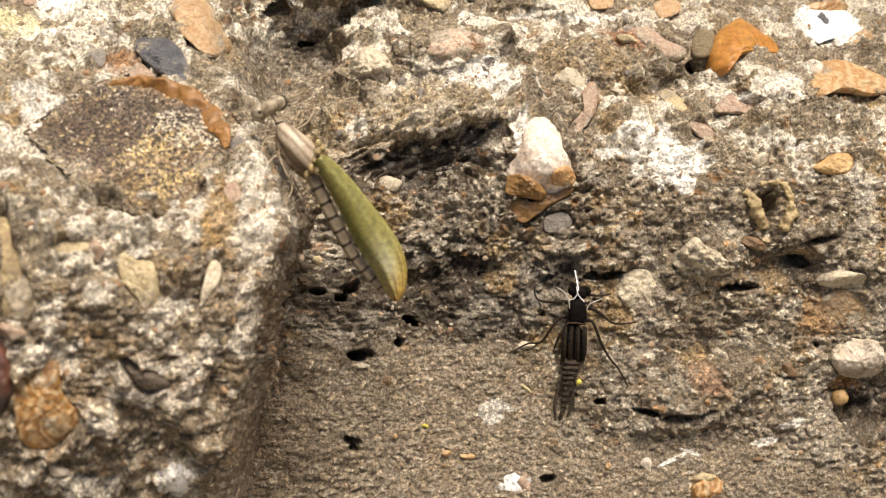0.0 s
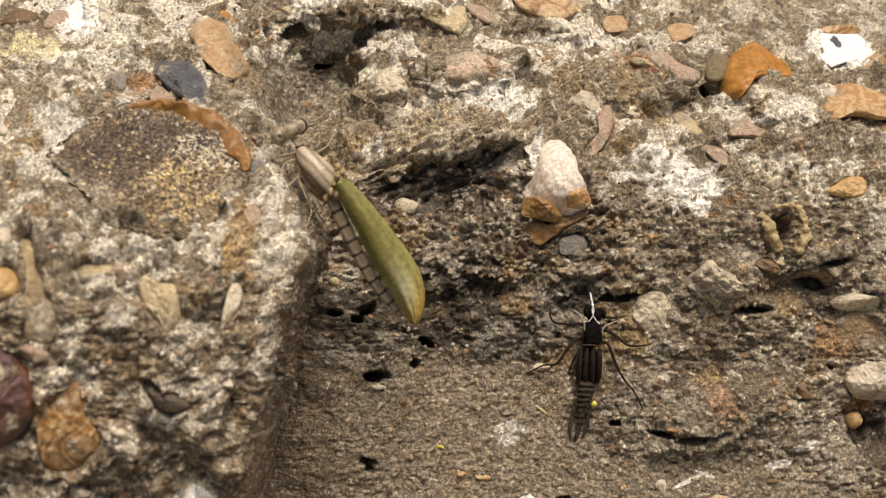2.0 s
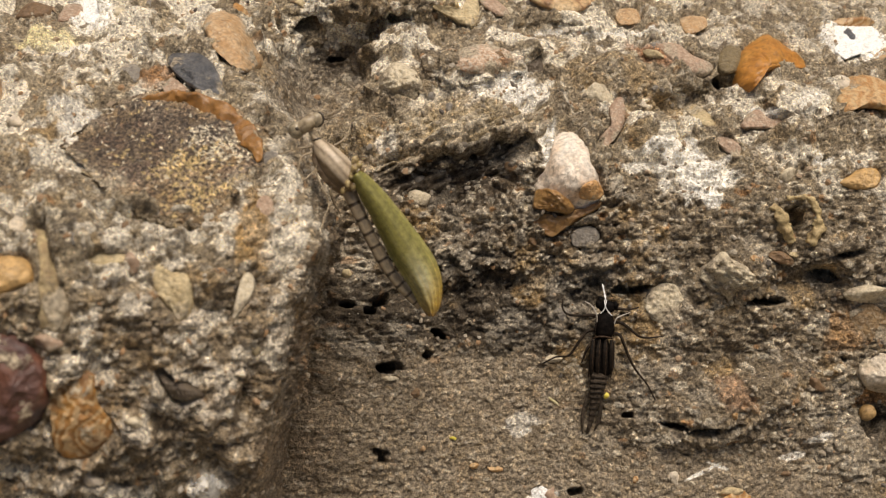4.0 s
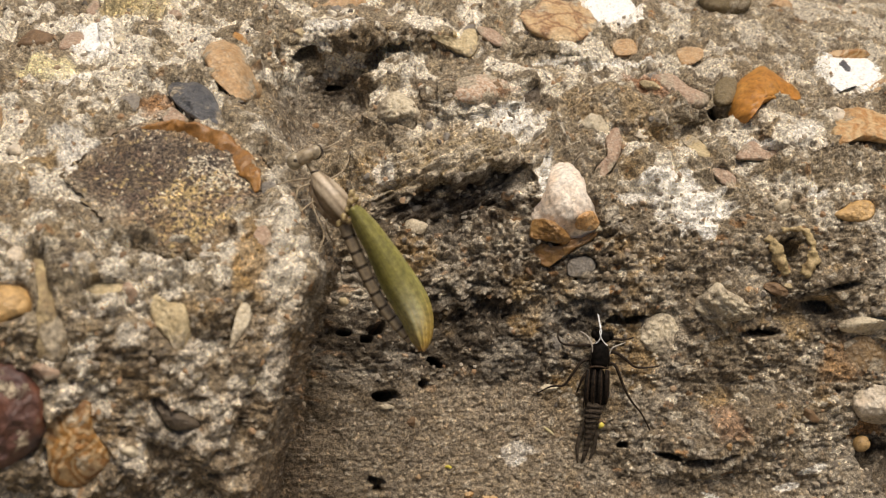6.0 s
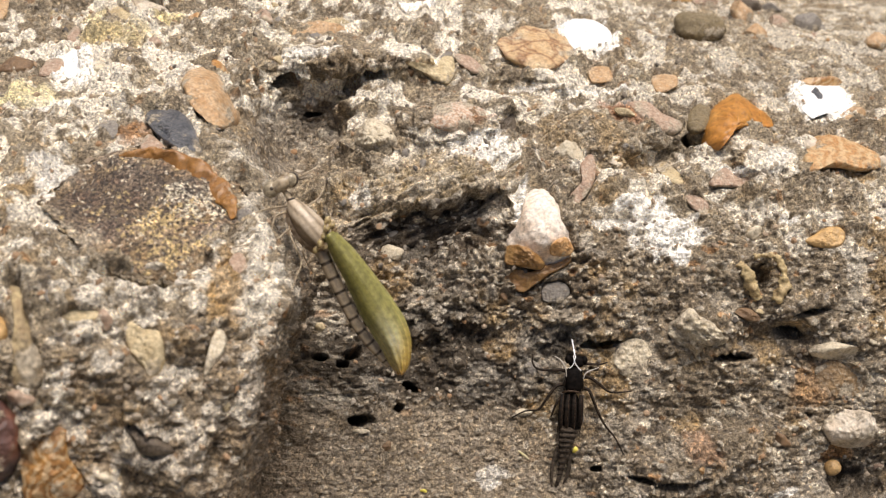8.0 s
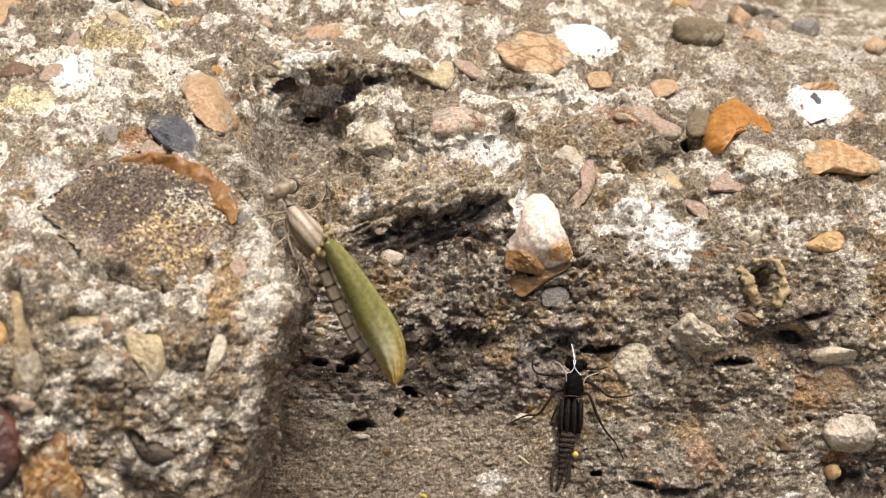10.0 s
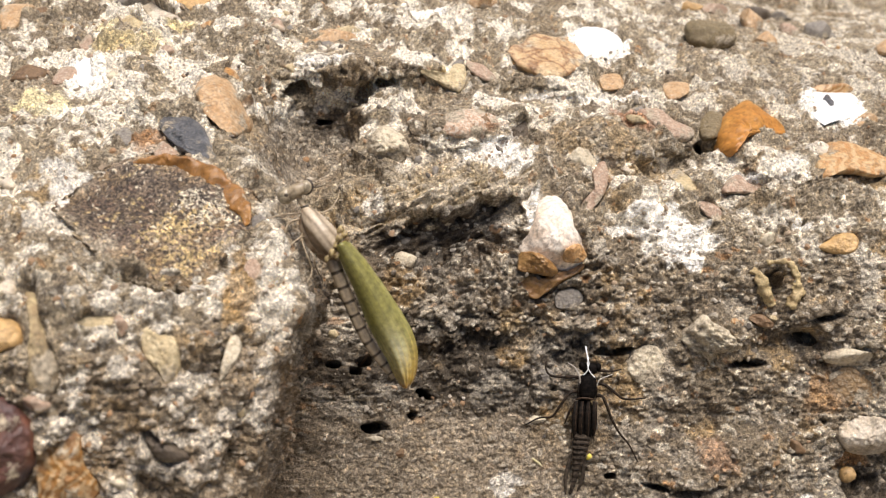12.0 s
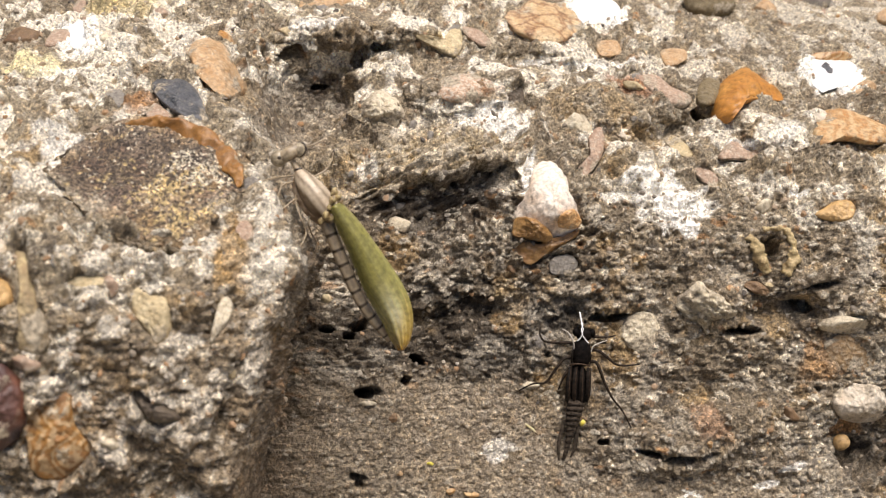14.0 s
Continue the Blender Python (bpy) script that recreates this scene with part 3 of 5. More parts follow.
# how rough each part is: the patch trowelled smooth below, the coarse block, the crumbling middle
wob = soft_noise(spread, 6, 3)
calm = smooth(-0.1, 0.35, np.maximum(blob(uu, vv, -2, -40, 34, 19, 4), blob(uu, vv, 38, -50, 34, 10, 0)) + 0.12 * wob)
onblock = smooth(0.6, 3.2, rim(vv) - uu + 0.8 * wob)
middle = smooth(-0.1, 0.5, blob(uu, vv, 8, -2, 34, 17, -4) + 0.2 * wob) * (1 - onblock)
hollow = smooth(0.0, 0.4, blob(uu, vv, -23.5, 24, 11, 11, 20) + 0.15 * wob) * (1 - onblock)
rough = (1 - 0.72 * calm) * (1 - 0.35 * hollow) * (1 + 0.25 * middle)

big, mid = layered(spread, 9, 11), layered(spread, 3.2, 21)
# grains squeezed and bent out of round
bent = spread * (0.8, 1.25, 1) + 0.55 * np.column_stack((soft_noise(spread, 1.1, 5), soft_noise(spread, 1.1, 6), soft_noise(spread, 1.1, 7)))
d1, id1 = grains(bent, 1.9, 31)
d2, id2 = grains(bent, 0.95, 41)
broken, crumb = crumbled(spread * (1, 1.12, 1), 3.2, 141), crumbled(spread * (1, 1.1, 1), 1.3, 151, 2)
chunk = crumbled(spread, 8.0, 171, 2)
lofty = np.clip(onblock + smooth(4, 16, vv), 0, 1)
patchy = smooth(-0.5, 0.5, soft_noise(spread, 5, 161))
def dome(d):
    """A round grain with a sharp gap about it."""
    return np.clip(0.75 - 1.6 * d * d, -0.25, 1)


fine = layered(spread, 0.9, 27, 2)
lift = rough * ((0.85 + 0.7 * lofty) * big + (0.36 + 0.14 * lofty) * mid + chunk * (0.2 + 1.0 * lofty) + (0.40 + 0.14 * middle + 0.2 * lofty) * broken + 0.26 * crumb * (1.3 - patchy) + 0.75 * dome(d1) * id1 * patchy * (1 - 0.75 * middle) + (0.34 + 0.16 * (1 - lofty)) * dome(d2) * (0.3 + id2) + (0.28 + 0.2 * middle - 0.1 * lofty) * fine + 0.08 * middle * dome(d2) * (0.2 + id2))
lift += calm * (0.24 * dome(d2) * (0.2 + id2) + 0.22 * fine + 0.14 * mid)
# flakes of the slaty outcrop and thin beds in the middle
def beds(turn, across, size, seed):
    c, s = math.cos(radians(turn)), math.sin(radians(turn))
    q = np.column_stack(((uu * c + vv * s) / across, vv * c - uu * s, hh / across))
    return layered(q, size, seed, 3, 0.6)


slaty = smooth(0, 0.35, blob(uu, vv, 1.5, 14, 19, 11, 22) + 0.1 * wob)
flakes = beds(27, 4.6, 1.1, 51)
bed = smooth(0.0, 0.3, blob(uu, vv, -43.8, 10.6, 17, 9.6, -2))
lift = lift * (1 - 0.75 * bed) - 0.8 * bed
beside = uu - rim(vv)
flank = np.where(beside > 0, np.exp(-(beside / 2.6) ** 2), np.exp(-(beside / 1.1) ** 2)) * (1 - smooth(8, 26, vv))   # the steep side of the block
hold = np.clip(onblock + 1.6 * flank, 0, 1.6)
lift *= 0.3 + 0.3 * hold + np.clip(0.7 - 0.3 * hold, 0.2, 1) * smooth(0.25, 0.85, nz)
lift *= 1 - 0.7 * slaty
lift += slaty * (0.35 + 0.75 * smooth(0.3, 0.8, nz)) * 1.35 * flakes
lift += middle * (1 - slaty) * 0.34 * beds(4, 2.4, 1.2, 61)
lift -= 2.2 * smooth(0.1, 0.3, 0.45 - d1) * ((id1 > 0.40) & (id1 < 0.43)) * (1 - 0.8 * calm) * (1 - 0.6 * onblock)
for cu, cv, a, b, turn, deep in PITS:
    c, r = math.cos(radians(turn)), math.sin(radians(turn))
    x, y = ((uu - cu) * c + (vv - cv) * r) / a, ((vv - cv) * c - (uu - cu) * r) / b
    power = 2.0 if a > 2.5 * b else 3.5
    inside = 1 - (np.abs(x) ** power + np.abs(y) ** power) ** (1 / power) + 0.26 * mid + 0.2 * fine + 0.15 * (0.5 - d2)
    lift -= 2.4 * deep * smooth(-0.08, 0.3, inside)
patchy_edge = soft_noise(spread, 3.0, 301)
for _, plan in BEDDED:
    box = np.array(plan[0])
    near_by = np.flatnonzero((uu > box[:, 0].min() - 3) & (uu < box[:, 0].max() + 3) & (vv > box[:, 1].min() - 3) & (vv < box[:, 1].max() + 3))
    out = within(plan[0], uu[near_by], vv[near_by])
    crumbly = plan[-1].get("rugged", 0.3) >= 0.5   # lumps of cement grow out of the ground, stones lie in it
    give = 1 - smooth(0.80, 1.10, out + 0.12 * mid[near_by] + 0.2 * patchy_edge[near_by] + (0.12 if plan[1] == 1.9 else 0))
    lift[near_by] = lift[near_by] * (1 - give * (0.5 if crumbly else 1)) - (0.3 if crumbly else 1.15) * give
far = smooth(138, 178, np.hypot(uu, vv))
lift *= 1 - far
tuck = 5.2 * smooth(-0.2, 1.2, beside) * np.exp(-(np.clip(beside, 0, 30) / 7.0) ** 2) * (1 - smooth(-2, 10, vv))   # the block overhangs its foot
xyz = np.column_stack((uu + nx * lift - tuck, vv + ny * lift, hh + nz * lift)) * MM

# the colours of cement, sand and growths
def hue(*c):
    return np.array(c, dtype=float)


def paint(base, mask, colour):
    return base + mask[:, None] * (colour - base)


tone = layered(spread, 14, 71)
mott = layered(spread, 2.4, 81)
tint = np.tile(hue(0.30, 0.25, 0.18), (len(uu), 1))
tint = paint(tint, smooth(-0.2, 0.9, tone), hue(0.37, 0.315, 0.23))
tint = paint(tint, 0.75 * smooth(0.0, 0.9, -mott), hue(0.165, 0.13, 0.09))
# darker in the middle and lower down, less so to the right
lower_dark = np.clip(middle + smooth(-8, 6, -vv + 3 * wob) * (1 - onblock), 0, 1)
tint = paint(tint, 0.78 * lower_dark * (1 - 0.42 * smooth(24, 46, uu)), hue(0.145, 0.114, 0.079))
tint = paint(tint, 0.9 * calm, hue(0.29, 0.24, 0.178) + 0.03 * mott[:, None])
# dark cement band below the ledges, overhang and crevice shade put into its colour
band_shade = smooth(0.0, 0.6, blob(uu, vv, 2, -15.5, 37, 12, -2) + 0.25 * tone) * (1 - onblock)
tint = paint(tint, 0.85 * band_shade, hue(0.062, 0.049, 0.035))
rise_dark = smooth(12, 30, vv) * smooth(0.1, 0.7, layered(spread, 4.5, 181)) * (1 - onblock)
tint = paint(tint, 0.4 * rise_dark, hue(0.15, 0.115, 0.08))
ochre_cloud = layered(spread, 7, 91)
tint = paint(tint, 0.5 * smooth(0.25, 0.9, ochre_cloud) * (1 - calm) * (1 - 0.7 * smooth(15, 40, vv)), hue(0.40, 0.27, 0.12))
tint = paint(tint, 0.8 * slaty, hue(0.46, 0.39, 0.285) + 0.17 * flakes[:, None])
slate_shade = slaty * smooth(-0.6, 1.6, (uu - 1) * 0.259 - (vv - 13.0) * 0.966 + 1.2 * wob)   # dark broken edge of the slaty bed, overhang shade put into its colour
tint = paint(tint, 0.8 * slate_shade, hue(0.085, 0.07, 0.052) + 0.035 * flakes[:, None])
# the recess is painted darker to carry its shade
tint = paint(tint, 0.88 * hollow, hue(0.21, 0.172, 0.128) + 0.05 * mott[:, None])
under = smooth(-0.1, 0.35, blob(uu, vv, 2.5, 6.5, 15, 6.5, 8) + 0.2 * wob) * (1 - onblock)   # shadow below the slaty bed, painted into the layers there
tint = paint(tint, 0.75 * under, hue(0.085, 0.065, 0.047) + 0.02 * flakes[:, None])
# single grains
# the block's steep side: its shade is put into this brown
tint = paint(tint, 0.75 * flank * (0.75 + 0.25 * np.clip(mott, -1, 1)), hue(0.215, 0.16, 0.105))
rise = smooth(4, 22, vv)
g1 = (d1 < 0.42) * (1 - 0.8 * calm) * (1 - 0.3 * rise) * (1 - 0.6 * band_shade)
tint = paint(tint, g1 * 0.75 * (id1 > 0.86), hue(0.62, 0.57, 0.47))
tint = paint(tint, g1 * 0.7 * ((id1 > 0.70) & (id1 < 0.76)), hue(0.36, 0.20, 0.09))
tint = paint(tint, g1 * 0.7 * ((id1 > 0.26) & (id1 < 0.36)), hue(0.10, 0.085, 0.07))
g2 = (d2 < 0.45) * (1 - 0.4 * calm) * (1 - 0.5 * rise) * (1 - 0.6 * band_shade)
tint = paint(tint, g2 * 0.75 * (id2 > 0.78), hue(0.60, 0.55, 0.46))
tint = paint(tint, g2 * 0.7 * (id2 < 0.2), hue(0.09, 0.075, 0.06))
# pale lime crust on the block and the upper ground
crust = layered(spread, 5, 101, 4, 0.6)
upper = np.clip(onblock + smooth(2, 24, vv + 0.15 * uu), 0, 1)
tint = paint(tint, 0.9 * smooth(0.02, 0.36, crust + 0.16 * smooth(22, 40, vv) * smooth(-25, 30, -uu) + (0.45 - 0.25 * rise) * (0.5 - d2)) * (0.2 + 0.7 * upper + 0.1 * smooth(25, 45, vv)) * (1 - calm) * (1 - 0.85 * hollow) * (1 - 0.7 * slaty) * (1 - 0.45 * smooth(20, 70, uu) * smooth(22, 40, vv)), hue(0.82, 0.775, 0.68))
older = smooth(2, 18, -vv) * smooth(14, 22, -uu)   # browner cement low on the block
tint = paint(tint, older * (0.26 + 0.25 * np.clip(mott, -1, 1)), hue(0.20, 0.135, 0.08))
GROWTHS = (
    # u, v, half width, half height, turn, how solid: white lichen
    (45.5, 7.5, 4.6, 3.6, -8, 1.3), (45, 7.2, 7.5, 5.6, -8, 0.75), (47, 3.4, 2.6, 2.6, 0, 1.0), (41, 11.2, 2.2, 1.2, 20, 1.1), (44, 13.4, 1.8, 0.8, 10, 1.2), (9, 24, 9, 3.0, 26, 0.55), (16, 21, 5, 2.0, 40, 0.6), (18, 12.5, 2.2, 3.6, -10, 1.0), (38, 12.5, 4, 1.2, 20, 0.9), (35, 9, 3.5, 1.4, 0, 0.7),
    (82.1, 35.3, 5.2, 3.4, -8, 2.0), (35.4, 50.6, 5.0, 3.6, -10, 2.4), (-65.5, 38.6, 5.5, 3.4, -30, 1.3), (-66, 30, 6, 2.2, 0, 0.7),
    (-21, 42.5, 8, 1.8, 5, 0.6), (12, 24, 3, 5, 40, 0.8), (31, 36.5, 12, 0.55, -4, 0.9), (59, 18.5, 4, 1.8, 0, 0.8),
    (-58, 16, 5, 4, 0, 0.6), (68, 22, 5, 3, 30, 0.5), (-36.5, -41, 2.4, 2.4, 20, 1.7), (16, -49.9, 3.0, 0.9, 8, 1.2), (13.7, -38.3, 1.6, 0.8, 20, 0.5), (65, -40, 4, 1.0, 20, 0.8), (61, -43, 3, 0.7, 10, 0.8), (44, -46, 4, 0.35, 25, 1.0), (47, -44.5, 3, 0.3, -20, 0.9), (-2, 57, 4.5, 1.6, 8, 1.3), (12, -37, 4.6, 2.8, 0, 0.45),
    (68, 10, 2, 1, 0, 0.8), (-11, 13, 3, 3, 0, 0.6),
)
for cu, cv, a, b, turn, solid in GROWTHS:
    inside = blob(uu, vv, cu, cv, a, b, turn) + 0.34 * mott + 0.12 * (0.5 - d2) + (solid - 1) * 0.4
    tint = paint(tint, smooth(0.0, 0.22, inside) * min(1, solid), hue(0.95, 0.94, 0.90))
inside = blob(uu, vv, 81.2, 35.6, 2.4, 1.5, -25) + 0.35 * mott
tint = paint(tint, smooth(0.0, 0.25, inside), hue(0.09, 0.085, 0.08))
STAINS_AND_SHADE = (
    # u, v, half width, half height, turn, colour: iron stains, yellow growths, dark patches
    (8, 29.5, 5.5, 2.6, 5, (0.36, 0.19, 0.10)), (50, -32, 4, 4, 0, (0.33, 0.20, 0.12)), (-29, -1.5, 3, 7, 10, (0.42, 0.27, 0.11)),
    (-48, 24, 5, 3, 20, (0.30, 0.15, 0.06)), (-70, 31, 8, 2.2, 0, (0.82, 0.74, 0.46)), (14, -8.5, 3.0, 1.3, 0, (0.40, 0.29, 0.15)),
    (-58, 45, 10, 3, 0, (0.55, 0.46, 0.26)), (-65, 50, 4, 2, 10, (0.80, 0.70, 0.42)), (-50, 50, 4, 2, 0, (0.76, 0.66, 0.38)), (76, -33.5, 4, 1.6, 10, (0.45, 0.24, 0.09)), (37, -16, 3.4, 3.4, 0, (0.42, 0.35, 0.24)), (70, -21, 4, 6, 0, (0.36, 0.22, 0.11)),
    # at (80, -39) a cavity's shade is painted on; the last is a dark patch
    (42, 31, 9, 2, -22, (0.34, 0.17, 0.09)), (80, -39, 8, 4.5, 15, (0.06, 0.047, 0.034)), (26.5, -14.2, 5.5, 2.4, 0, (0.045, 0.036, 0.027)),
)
for cu, cv, a, b, turn, c in STAINS_AND_SHADE:
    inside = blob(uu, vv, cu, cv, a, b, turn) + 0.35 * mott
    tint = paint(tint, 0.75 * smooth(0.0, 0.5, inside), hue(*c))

tint = paint(tint, 0.97 * far, hue(0.30, 0.255, 0.185))
nu, nv = len(U), len(V)
me = bpy.data.meshes.new("ground")
cell = (np.arange(nv - 1)[:, None] * nu + np.arange(nu - 1)).ravel()
quads = np.column_stack((cell, cell + 1, cell + nu + 1, cell + nu)).astype(np.int32)
me.vertices.add(len(uu))
me.vertices.foreach_set("co", xyz.ravel().astype(np.float32))
me.loops.add(quads.size)
me.loops.foreach_set("vertex_index", quads.ravel())
me.polygons.add(len(quads))
me.polygons.foreach_set("loop_start", np.arange(0, quads.size, 4, dtype=np.int32))
me.update(calc_edges=True)
me.polygons.foreach_set("use_smooth", np.ones(len(quads), dtype=bool))
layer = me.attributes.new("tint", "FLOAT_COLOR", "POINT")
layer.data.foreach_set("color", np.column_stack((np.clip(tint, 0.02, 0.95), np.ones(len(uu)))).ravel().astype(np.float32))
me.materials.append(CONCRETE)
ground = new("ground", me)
ground.matrix_basis = SLOPE
tagged(ground, "rough weathered concrete full of sand, pebbles and lichen", "concrete", kind="structure")


def depth_at(u, v):
    """The height of the finished surface near a place, in mm."""
    j = int(np.argmin(abs(V - v)))
    row = xyz[j * nu:(j + 1) * nu]
    return float(row[np.argmin(abs(row[:, 0] / MM - u)), 2]) / MM

# ---- stones set in the concrete ----
def part(name, bm, mat, parent, label="", smooth_faces=True):
    """One mesh object under a thing or a part."""
    data = bpy.data.meshes.new(name)
    for f in bm.faces:
        f.smooth = smooth_faces
    bm.to_mesh(data)
    bm.free()
    data.materials.append(mat)
    ob = new(name, data)
    ob.parent = parent
    return tagged(ob, label)


def stone_shape(a, b, c, seed, cuts=5, lump=0.12, fine=3, taper=0.0, rugged=0.0, faces=()):
    """A pebble with half axes a, b, c in mm, chipped by flat cuts."""
    rng = random.Random(seed)
    bm = bmesh.new()
    bmesh.ops.create_icosphere(bm, subdivisions=fine, radius=1)
    planes = []
    for _ in range(cuts):
        n = Vector((rng.uniform(-1, 1), rng.uniform(-1, 1), rng.uniform(-0.3, 1))).normalized()
        planes.append((n, rng.uniform(0.55, 0.85)))
    planes += [(Vector(f[:3]).normalized(), f[3]) for f in faces]
    shift = Vector((rng.uniform(-9, 9), rng.uniform(-9, 9), rng.uniform(-9, 9)))
    for q in bm.verts:
        p = q.co.copy()
        p *= 1 + lump * noise.noise(p * 1.3 + shift) * 2 + lump * 0.5 * noise.noise(p * 3.5 + shift)
        for n, far_off in planes:
            over = p.dot(n) - far_off
            if over > 0:
                p -= n * over * 0.92
        p.x *= 1 - taper * p.y
        p *= 1 + rugged * (noise.noise(p * 3.1 + shift) + 0.7 * noise.noise(p * 7 + shift) + 0.45 * noise.noise(p * 15 + shift))
        p *= 1 + 0.05 * noise.noise(p * 6 + shift) + 0.03 * noise.noise(p * 13 + shift)
        q.co = Vector((p.x * a, p.y * b, p.z * c)) * MM
    return bm


def stone(u, v, a, b, c, turn, mat, label, lift=0.0, cuts=5, lump=0.12, fine=4, tip=0.5, taper=0.0, rugged=0.0, faces=()):
    """Sets a stone in the concrete; tip: how far it leans with the surface."""
    at, n = spot(u, v)
    n = (n * tip + Vector((0, 0, 1)) * (1 - tip)).normalized()
    kind = next((k for k in ("flint", "pebble", "lump") if k in label), "chip")
    if len(label.split()) < 6 and "concrete" not in label:
        label += " set in the concrete"
    ob = part({"lump": "mortar_lump", "chip": "stone_chip"}.get(kind, kind), stone_shape(a, b, c, int(u * 31 + v * 17), cuts, lump, fine, taper, rugged, faces), mat, None, label)
    tagged(ob, category={"lump": "mortar lump", "chip": "stone chip"}.get(kind, kind), group="stones set in the concrete")
    q = Vector((0, 0, 1)).rotation_difference(n)
    ob.matrix_basis = SLOPE @ Matrix.Translation((at + n * (lift - 0.35)) * MM) @ q.to_matrix().to_4x4() @ pose(0, 0, 0, 0, 0, turn)
    return ob


def set_shard(outline, rise, mat, label, cuts=3, seed=1, rugged=0.3, lift=0.0, owner=None, rings=18, around=72, dome=2.4):
    """A stone with its own outline in mm, bedded in the concrete and standing out of it by rise."""
    rng = random.Random(seed)
    edge, mid = edge_line(outline, around)
    size = sum((p - mid).length for p in edge) / around
    base = float(coarse(np.float64(mid.x), np.float64(mid.y)))
    facets = []
    for _ in range(cuts):
        a, steep = rng.uniform(0, 2 * math.pi), rng.uniform(0.25, 1.0)
        facets.append((Vector((math.cos(a), math.sin(a))), steep, rng.uniform(0.8, 1.05)))
    shift = Vector((rng.uniform(-9, 9), rng.uniform(-9, 9), rng.uniform(-9, 9)))
    bm = bmesh.new()
    loops = []

    def place(p, r):
        d = p - mid
        top = rise * max(0.0, 1 - r ** dome) ** 0.6
        for way, steep, off in facets:
            top = min(top, rise * (off - steep * d.dot(way) / size))
        q = Vector((d.x / size, d.y / size, 0)) * 1.6 + shift
        rough = 0.10 * noise.noise(q * 1.5) + 0.05 * noise.noise(q * 5) + rugged * (0.35 * noise.noise(q * 3) + 0.22 * noise.noise(q * 7) + 0.12 * noise.noise(q * 15))
        top += rise * rough * (1 if r < 0.97 else 0.4)
        return Vector((d.x, d.y, top - 0.1 - (2.5 if r >= 1 else 0))) * MM

    centre = bm.verts.new(place(mid, 0))
    for k in range(1, rings + 2):
        r = min(1.0, (k / rings) ** 0.8) if k <= rings else 1.0
        loop = []
        for p in edge:
            d = p - mid
            wob = 1 + (0.035 + 0.05 * rugged) * noise.noise(Vector((d.x, d.y, seed)) * 0.9) + 0.02 * noise.noise(Vector((d.x, d.y, seed)) * 2.7)
            inside = 0.985 if k == rings else 1.0
            at_r = r if k != rings else 0.985
            loop.append(bm.verts.new(place(mid + d * (r * inside * wob), at_r)))
        loops.append(loop)
    for i in range(around):
        bm.faces.new((centre, loops[0][i], loops[0][(i + 1) % around]))
        for a, b in zip(loops, loops[1:]):
            bm.faces.new((a[i], b[i], b[(i + 1) % around], a[(i + 1) % around]))
    bmesh.ops.recalc_face_normals(bm, faces=bm.faces)
    flat = np.array([q.co[:2] for q in bm.verts]) / MM
    under = coarse(flat[:, 0] + mid.x, flat[:, 1] + mid.y) - base
    for q, h in zip(bm.verts, under):
        q.co.z += h * MM
    bmesh.ops.recalc_face_normals(bm, faces=bm.faces)
    kind = next((k for k in ("lichen", "flint", "pebble", "lump") if k in label and "chip" not in label), "chip")
    if not owner and len(label.split()) < 6 and "concrete" not in label:
        label += " set in the concrete"
    name = "broken_face" if owner else {"lump": "mortar_lump", "chip": "stone_chip"}.get(kind, kind)
    ob = part(name, bm, mat, owner, label)
    ob.matrix_basis = SLOPE @ Matrix.Translation(Vector((mid.x, mid.y, base + lift)) * MM)
    if owner:
        ob.matrix_basis = owner.matrix_basis.inverted() @ ob.matrix_basis
    else:
        tagged(ob, category={"lump": "mortar lump", "chip": "stone chip"}.get(kind, kind), group="" if kind == "lichen" else "stones set in the concrete")
    return ob


